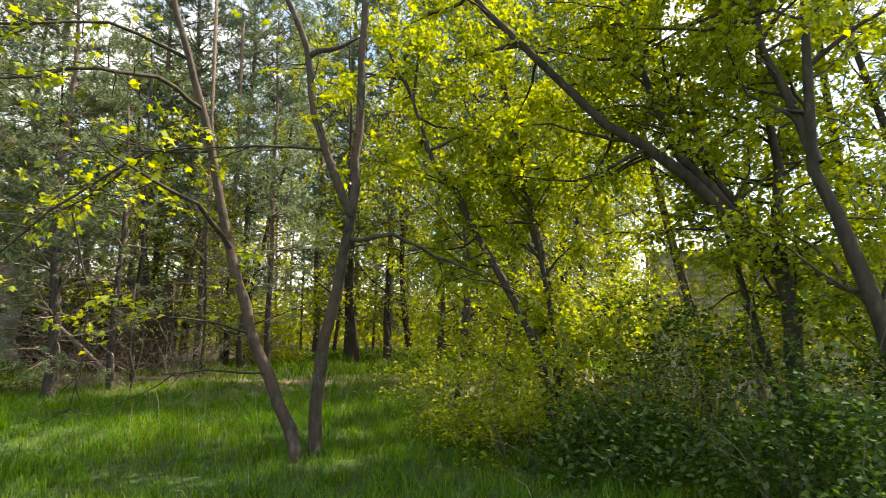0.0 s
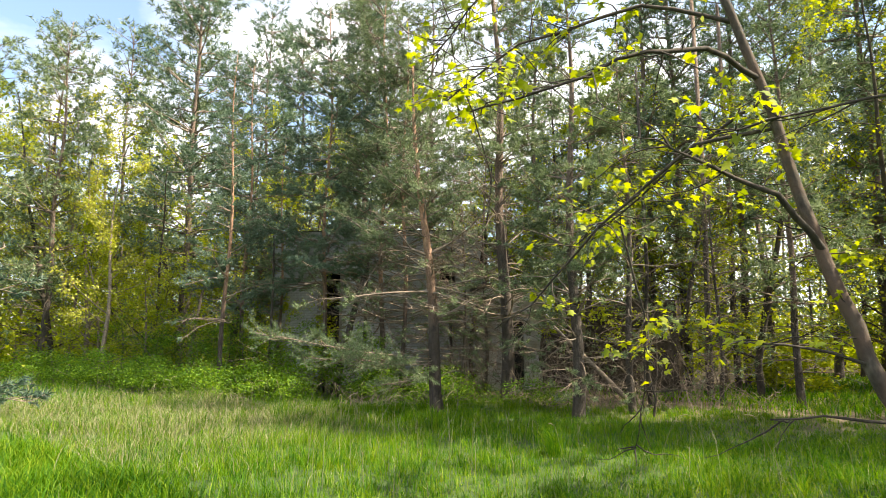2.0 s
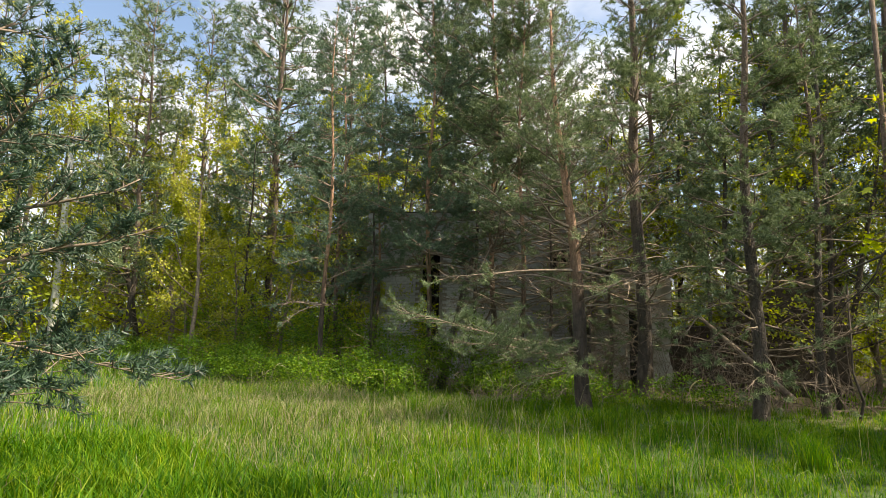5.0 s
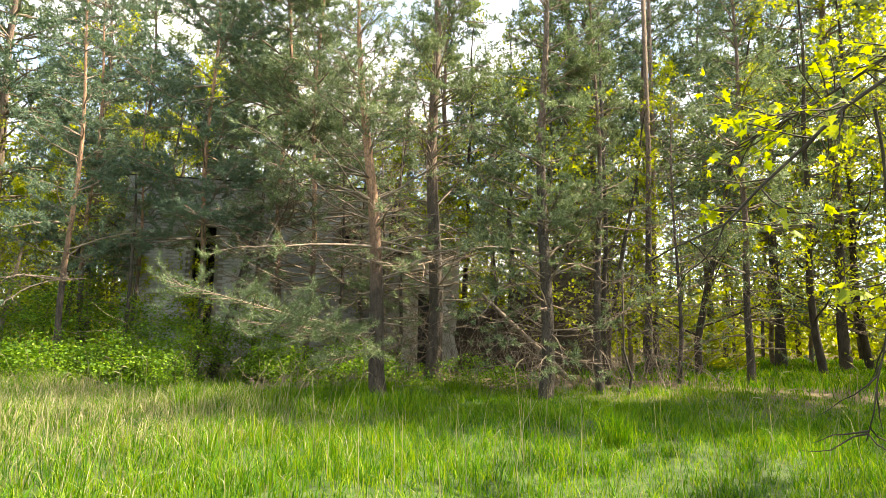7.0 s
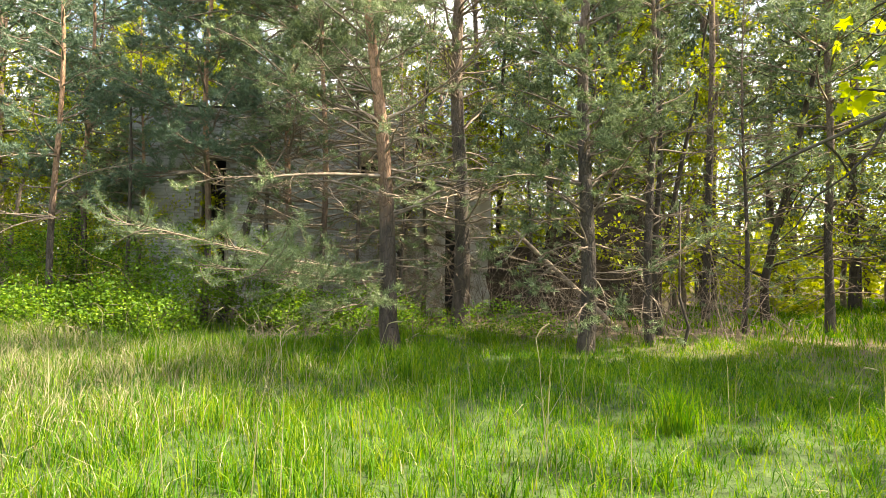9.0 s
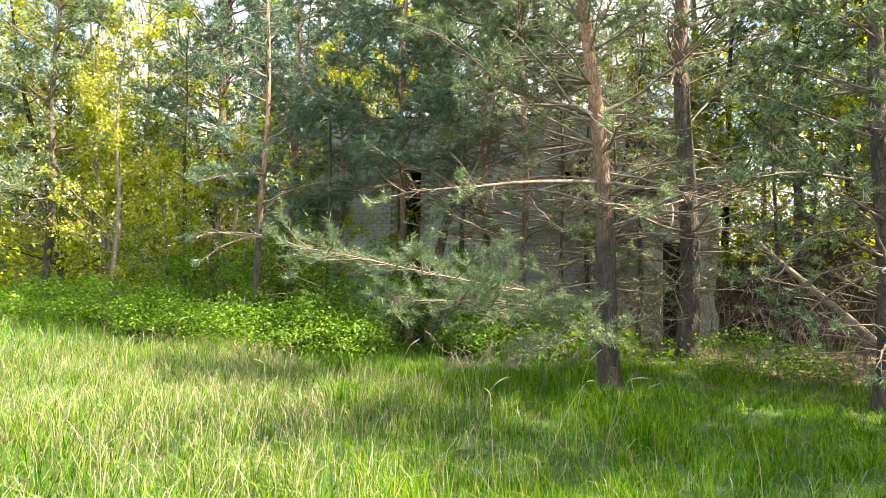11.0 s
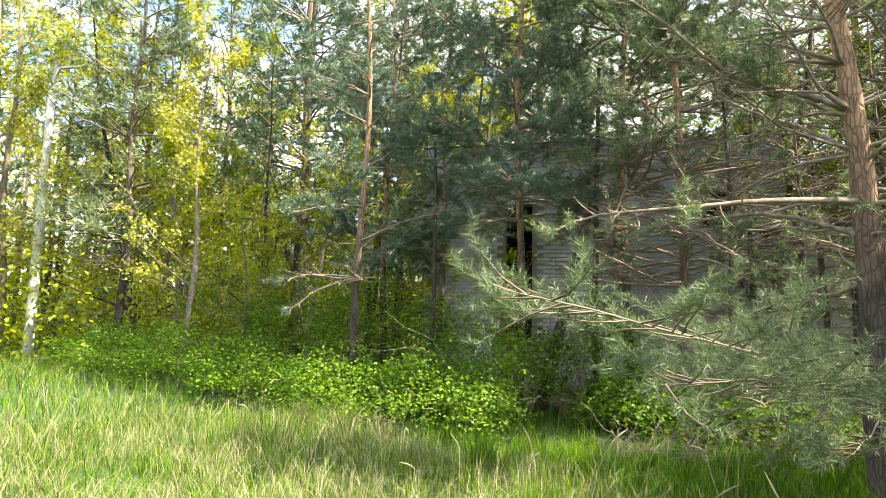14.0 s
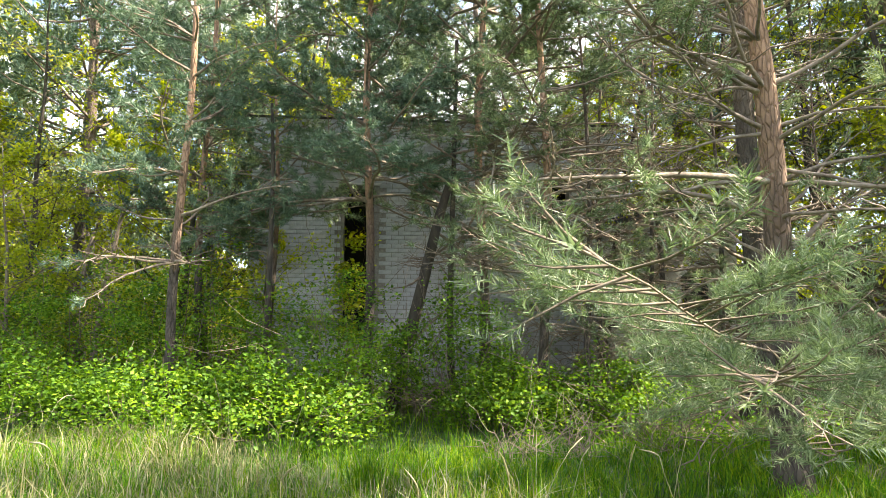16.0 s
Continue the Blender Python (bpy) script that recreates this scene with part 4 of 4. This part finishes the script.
def brushwood(x, y, seed, wide, high, n, label):
    """Dead grey twigs, tangled, standing and leaning on one another."""
    rng = rnd(seed)
    t = thing("brushwood", at(x, y), label, "brushwood", "dead brushwood")
    h = Heap()
    for k in range(n):
        b = np.array([rng.normal() * wide, rng.normal() * wide, -0.03])
        line = bend(b, rng.normal(size=3) * [0.55, 0.55, 0.2] + [0, 0, 0.8], high * (0.4 + 0.8 * rng.random()), 6, rng, 0.16)
        h.tube(line, taper(7, 0.004 + 0.009 * rng.random(), 0.003), 4)
        for q in range(5):
            p, d = pick(line, 0.2 + 0.79 * rng.random())
            h.tube(bend(p, d * 0.4 + any_way(rng, 1)[0], 0.2 + 0.6 * rng.random(), 4, rng, 0.2), taper(5, 0.005, 0.002), 3)
    part("twig_tangle", h.done("twig_tangle"), M_LIMB if seed % 2 else M_TWIG, t)


for k, (x, y, w, h, n) in enumerate([(-13.6, 14.9, 0.5, 2.6, 26), (-11.2, 16.4, 0.5, 1.8, 22), (-9.7, 15.4, 0.4, 1.6, 18), (-7.1, 15.5, 0.5, 2.2, 24), (-15.5, 13.9, 0.5, 2.8, 26), (-14.2, 15.9, 0.5, 3.4, 26), (-8.3, 16.6, 0.5, 1.5, 20), (-12.9, 17.2, 0.5, 3.0, 24), (-10.4, 17.6, 0.5, 2.0, 20), (-13.7, 12.1, 0.45, 0.45, 26), (-12.7, 13.0, 0.5, 0.5, 22), (-6.2, 16.6, 0.4, 1.2, 16)]):
    brushwood(x, y, 130 + k, w, h, n, "tangle of dead grey twigs under the pines")

# ---- the wood behind ----
tall = [pine((0, 0, -50), 101 + k, 17 + 2 * k, 0.15, [1.3, 1.9, 2.5, 3.1, 3.6] + list(np.arange(4.2, 16.7 + 2 * k, 0.85)), 3.0, "tall Scots pine with bare lower trunk in the wood", fine=False, bare=0.08, low=3.0, bark=M_BARK_FAR, group="wood pines", far=True, sides=8, spread=6, mat=(M_NEEDLE, M_NEEDLE_BLUE, M_NEEDLE)[k]) for k in range(3)]
young = [broadleaf((0, 0, -50), 111 + k, 8 + 2.5 * k, 0.09 + 0.02 * k, "slender young deciduous tree in spring leaf", (M_LEAF, M_LEAF_YELLOW, M_LEAF)[k], (M_TWIG, M_LIMB, M_BARK_DARK)[k], leaf=0.115, density=1.25, crown_from=0.07, reach=0.32, group="young wood trees", limbs_n=17) for k in range(3)]
rngw = rnd(7)


def plant(proto, x, y, scale=1.0):
    p = at(x, y, -0.02)
    m = Matrix.Translation(p) @ Matrix.Rotation(rngw.random() * 6.283, 4, "Z")
    t = copy_thing(proto, m)
    t.scale = (scale, scale, scale)
    return t


# added only for shade: (1.6, 16.6), (3.4, 18.6) and, out of view, (8.2, 9.4)
for k, (x, y, s) in enumerate([(-28.6, 8.2, 0.85), (-25.8, 12.2, 1.0), (-28.5, 13.5, 1.05), (-34, 12.5, 1.05), (-9.8, 22.5, 1.0), (-8.4, 24.6, 1.0), (-6.9, 31, 1.1), (4.5, 33, 1.0), (-24, 20, 1.0), (-38, 7.5, 1.0), (1.6, 16.6, 1.0), (3.4, 18.6, 1.0), (8.2, 9.4, 0.8), (-24.5, 20.5, 1.0), (-20.5, 21.0, 0.95), (-28.0, 19.0, 1.05), (-4.4, 26.0, 1.1), (-2.6, 25.0, 1.1), (-0.6, 29.0, 1.1), (-14.5, 20.5, 0.9), (-10.2, 21.0, 0.9), (5, 24, 0.9), (-26.5, 16, 0.9), (-5.2, 17.6, 0.6), (-36, 10, 1), (-44, 5, 1.1)]):
    plant(tall[k % 3], x, y, s)
for k, (x, y, s) in enumerate([(-28.5, 2.3, 1.25), (-34.0, 8.6, 1.2), (-33.5, 5.6, 1.3), (-32.0, 3.4, 1.3), (-24.2, 11.4, 0.7), (-22.4, 12.4, 0.6), (-26.2, 9.4, 0.75), (-21.5, 14.0, 0.8), (-30, 11.5, 1.0), (-11.5, 21.8, 0.9), (-8.4, 20.4, 0.8), (-8.9, 19.4, 0.7), (1.6, 23.0, 0.9), (-6.5, 33.5, 0.9), (2.2, 27.5, 0.9), (0.4, 20.5, 0.9), (2.4, 16.5, 0.9), (3.5, 20.5, 1.0), (-9.5, 25.5, 1.0), (-13.8, 21.2, 0.9), (-17.5, 20.9, 1.1), (7.5, 11.0, 0.9), (9.5, 8.0, 1.0), (-15.4, 17.8, 0.7), (-14.2, 18.9, 0.8), (-32, 15, 1.1), (-40, 9, 1.2), (2.2, 11.4, 0.8), (5.4, 10.8, 0.85), (0.2, 13.4, 0.8), (3.8, 14.0, 0.9), (7.6, 9.0, 0.8), (-27.0, 10.6, 0.7), (-29.0, 8.6, 0.9), (-20.4, 13.2, 0.55), (-33.2, 10.2, 1.2), (-33.5, 5.0, 1.1), (-24.6, 9.0, 0.8), (-28.6, 9.8, 1.0), (-36.0, 6.8, 1.1), (-23.0, 11.2, 0.8), (0.5, 27.0, 1.0), (-3.2, 30.5, 1.1), (-11.6, 18.6, 0.9), (-13.2, 19.4, 0.95), (-9.6, 19.0, 0.9), (-15.0, 20.0, 0.9), (-3.4, 22.5, 0.95), (-23.6, 9.9, 0.55), (-25.4, 11.2, 0.65), (-27.6, 12.2, 0.8), (-24.4, 13.8, 0.8), (-30.2, 9.6, 0.9), (-22.8, 15.2, 0.8), (-10.8, 19.6, 1.0), (-6.4, 18.8, 0.8), (-12.6, 20.6, 0.9), (-0.5, 21.0, 0.8), (-4.6, 28.0, 1.1), (-1.8, 26.2, 1.1), (3.0, 24.5, 1.0), (4.8, 11.6, 0.85)]):
    plant(young[1 if k in (0, 1, 2, 3, 26, 35, 36, 37, 38, 39) else (0, 2)[k % 2]], x, y, s)
for p in tall + young:
    for o in (*p.children_recursive, p):
        bpy.data.objects.remove(o)


def far_wood():
    """The wood beyond: foliage and trunks that close the view."""
    rng = rnd(9)
    green, trunks = Heap(), Heap()
    n = 3400
    ang = radians(60) + rng.random(n) * radians(130)
    r = 32 + 30 * rng.random(n) ** 0.8
    cx, cy = -8 + r * np.cos(ang), 4 + r * np.sin(ang)
    cz = np.where(rng.random(n) < 0.45, rng.random(n) * 4, rng.random(n) * 15) + 0.3
    m = 900
    a2 = radians(60) + rng.random(m) * radians(122)
    r2 = 20 + 13 * rng.random(m)
    keep = ~((a2 > radians(74)) & (a2 < radians(97)))
    low = np.stack([-8 + r2 * np.cos(a2), 4 + r2 * np.sin(a2), 0.3 + 3.2 * rng.random(m) ** 1.5], 1)[keep]
    low = low[~((low[:, 0] > -24) & (low[:, 0] < -12) & (low[:, 1] < 24))]
    c = np.stack([cx, cy, cz], 1)
    m = 1500
    a3, r3 = radians(58) + rng.random(m) * radians(132), 34 + 22 * rng.random(m)
    c = np.concatenate([c, np.stack([-8 + r3 * np.cos(a3), 4 + r3 * np.sin(a3), 0.2 + 2.6 * rng.random(m)], 1)])
    n = len(c)
    per = 20
    p = np.repeat(c, per, 0) + rng.normal(size=(n * per, 3)) * [0.9, 0.9, 0.6]
    p[:, 2] = np.maximum(p[:, 2], 0.05)
    leaves(green, p, rng.normal(size=p.shape), rng, 0.38, 0.2)
    p = np.repeat(low, 44, 0) + rng.normal(size=(len(low) * 44, 3)) * [0.8, 0.8, 0.5]
    p[:, 2] = np.maximum(p[:, 2], 0.05)
    leaves(green, p, rng.normal(size=p.shape), rng, 0.17, 0.2)
    for k in range(150):
        a, rr = radians(60) + rng.random() * radians(130), 28 + 30 * rng.random()
        x, y = -8 + rr * math.cos(a), 4 + rr * math.sin(a)
        h, w = 8 + 8 * rng.random(), 0.07 + 0.1 * rng.random()
        trunks.tube([(x, y, -0.2), (x + 0.2 * rng.normal(), y, h / 2), (x + 0.4 * rng.normal(), y, h)], [w, w * 0.8, w * 0.4], 6)
    m = 1600
    a4 = radians(58) + rng.random(m) * radians(112)
    r4 = 27 + 16 * rng.random(m)
    top = np.where(a4 > radians(148), 8.5, 19.0)
    hi = np.stack([-8 + r4 * np.cos(a4), 4 + r4 * np.sin(a4), 3 + (top - 3) * rng.random(m)], 1)
    q = np.repeat(hi, 24, 0) + rng.normal(size=(m * 24, 3)) * [0.65, 0.65, 0.35]
    crowns = Heap()
    needles(crowns, q, rng.normal(size=q.shape) + [0, 0, 0.3], rng, 3, 0.42, 0.085, 0.25)
    wood = tagged(new("far_woods"), "dense spring wood beyond the meadow", "woods", kind="stuff")
    part("foliage", green.done("foliage"), M_LEAF, wood)
    part("crown", crowns.done("crown"), M_NEEDLE, wood, "grey-green pine crowns")
    part("trunk_stand", trunks.done("trunk_stand"), M_BARK_FAR, wood)


far_wood()

# ---- grass ----
def meadow():
    rng = rnd(3)

    def scatter(n, x0, x1, y0, y1):
        return np.column_stack([x0 + (x1 - x0) * rng.random(n), y0 + (y1 - y0) * rng.random(n)])

    def patch(xy, s, seed):
        return 0.5 + 0.5 * np.sin(xy[:, 0] * s + seed) * np.cos(xy[:, 1] * s * 1.3 + seed * 2) * np.sin((xy[:, 0] + xy[:, 1]) * s * 0.6 + seed * 3)

    def open_ground(xy):
        # the thicket and the litter under the pines carry little grass
        x, y = xy[:, 0], xy[:, 1]
        edge = np.interp(x, [-30, -25, -19.5, -16.8, -15, -13.2, -11, -7, -5, -0.3, 1.2, 3, 8], [6.6, 7.2, 8.9, 9.6, 12.0, 13.9, 14.4, 15.2, 19.0, 19.0, 9.5, 8.6, 8.0])
        return rng.random(len(xy)) < np.where(y < edge, 1.0, np.where(y < edge + 3.5, 0.22, 0.04))

    near = scatter(120000, -19, 3.5, 4.0, 15.5)
    tufts = scatter(2600, -19, 3.5, 4.0, 15.5)
    near = np.concatenate([near, np.repeat(tufts, 26, 0) + rng.normal(size=(2600 * 26, 2)) * 0.055])
    keep = open_ground(near)
    near = near[keep]
    tall_part = patch(near, 0.9, 1.0)
    dry = np.clip(0.03 + 0.4 * smooth(-8, -13, near[:, 0]) * (near[:, 1] < 9.8), 0, 1) * (0.4 + patch(near, 1.7, 4.0))
    is_dry = rng.random(len(near)) < dry
    h = (0.17 + 0.2 * tall_part) * np.where(np.arange(len(keep)) < 120000, 0.85, 1.3)[keep] * (1 - 0.28 * smooth(-13, -7.5, near[:, 0])) * (1 - 0.3 * smooth(11, 14.5, near[:, 1]))
    blades("grass", near[~is_dry], rng, h[~is_dry], 0.008, M_GRASS, "lush uncut meadow grass")
    blades("dry_grass", near[is_dry], rng, h[is_dry] * 1.15, 0.007, M_STRAW, "pale dry grass among the green", 0.9)
    rest = scatter(95000, -34, 8, 1.5, 26)
    rest = rest[open_ground(rest) & ~((rest[:, 0] > -19) & (rest[:, 0] < 3.5) & (rest[:, 1] > 4) & (rest[:, 1] < 15.5))]
    is_dry = rng.random(len(rest)) < np.where(rest[:, 0] < -14, 0.3, 0.04)
    blades("grass", rest[~is_dry], rng, 0.28 + 0.12 * patch(rest[~is_dry], 0.8, 2), 0.014, M_GRASS, "meadow grass farther off")
    blades("dry_grass", rest[is_dry], rng, 0.34, 0.01, M_STRAW, "pale dry grass farther off", 0.6)
    south = np.concatenate([scatter(14000, -17, 7, -7, 4), scatter(34000, -13, 1, 1, 4)])
    blades("grass", south, rng, 0.24, 0.013, M_GRASS, "meadow grass along the walk")
    lane = scatter(18000, -9, 6, 17, 36)
    blades("grass", lane, rng, 0.22, 0.03, M_GRASS, "sunlit grass of the lane in the wood")
    heads = Heap()
    for x, y in np.concatenate([scatter(46, -19, -9, 6.5, 10.0), scatter(16, -9, 0, 7, 11)]):
        z = float(lift(x, y))
        line = bend((x, y, z), rng.normal(size=3) * [0.18, 0.18, 0] + [0, 0, 1], 0.55 + 0.45 * rng.random(), 6, rng, 0.06, -0.3)
        heads.tube(line, taper(7, 0.0035, 0.002), 3)
        d = unit(line[-1] - line[-2]) + rng.normal(size=3) * 0.25 - [0, 0, 0.25]
        plume = bend(line[-1], d, 0.12 + 0.08 * rng.random(), 4, rng, 0.1, -0.6)
        heads.tube(plume, [0.002, 0.005, 0.006, 0.004, 0.001], 4)
    me = heads.done("seed_stalks")
    me.materials.append(M_STRAW)
    tagged(new("seed_stalks", me), "pale dry grass stalks with drooping seed heads", "grass", kind="stuff")
    stalk = np.concatenate([scatter(150, -20, -6, 4.5, 9.5), scatter(60, -8, 1, 5.5, 11)])
    blades("grass_stalks", stalk, rng, 0.8, 0.006, M_STRAW, "tall dry grass stalks", 0.25)


meadow()


def tussock(x, y, seed):
    rng = rnd(seed)
    n = 260
    xy = np.column_stack([x + rng.normal(size=n) * 0.09, y + rng.normal(size=n) * 0.09])
    ob = blades("grass_tussock", xy, rng, 0.48, 0.008, M_GRASS, "bright green grass tussock", 0.45)
    ob["kind"], ob["category"] = "", "grass"


for k, (x, y) in enumerate([(-12.5, 8.2), (-14.5, 9.4), (-9.8, 9.8), (-6.5, 8.9)]):
    tussock(x, y, 200 + k)


# ---- bricks of the house front ----
def lay_bricks():
    u0, u1, h, gap, win = HOUSE_PLAN
    rng = rnd(77)
    bw, bh, joint = 0.25, 0.078, 0.012
    one = Heap()
    one.box((0, 0, 0), (bw, 0.075, bh))
    brick, rest, count = one.done("brick", False), Heap(), 0
    brick.materials.append(M_BRICK)
    row = 0
    z = 0.0
    while z + bh < h:
        x = u0 + (0.0 if row % 2 else -bw / 2)
        while x < u1:
            a, b = max(x, u0), min(x + bw, u1)
            hole = any(a < g[1] and b > g[0] and z + bh > g[2] and z < g[3] for g in (gap, win))
            if not hole and b - a > 0.05:
                push = rng.normal() * 0.003
                if b - a > bw - 0.001 and 1.3 < z < 3.6 and -2.4 < x < 1.6 and count < 300:
                    o = part("brick", brick, M_BRICK, HOUSE)
                    o.location = (a, push, z)
                    count += 1
                else:
                    rest.box((a, push, z), (b, 0.075 + push, z + bh))
            x += bw + joint
        z += bh + joint
        row += 1
    part("bricks", rest.done("bricks", False), M_BRICK, HOUSE)["kind"] = "stuff"


lay_bricks()
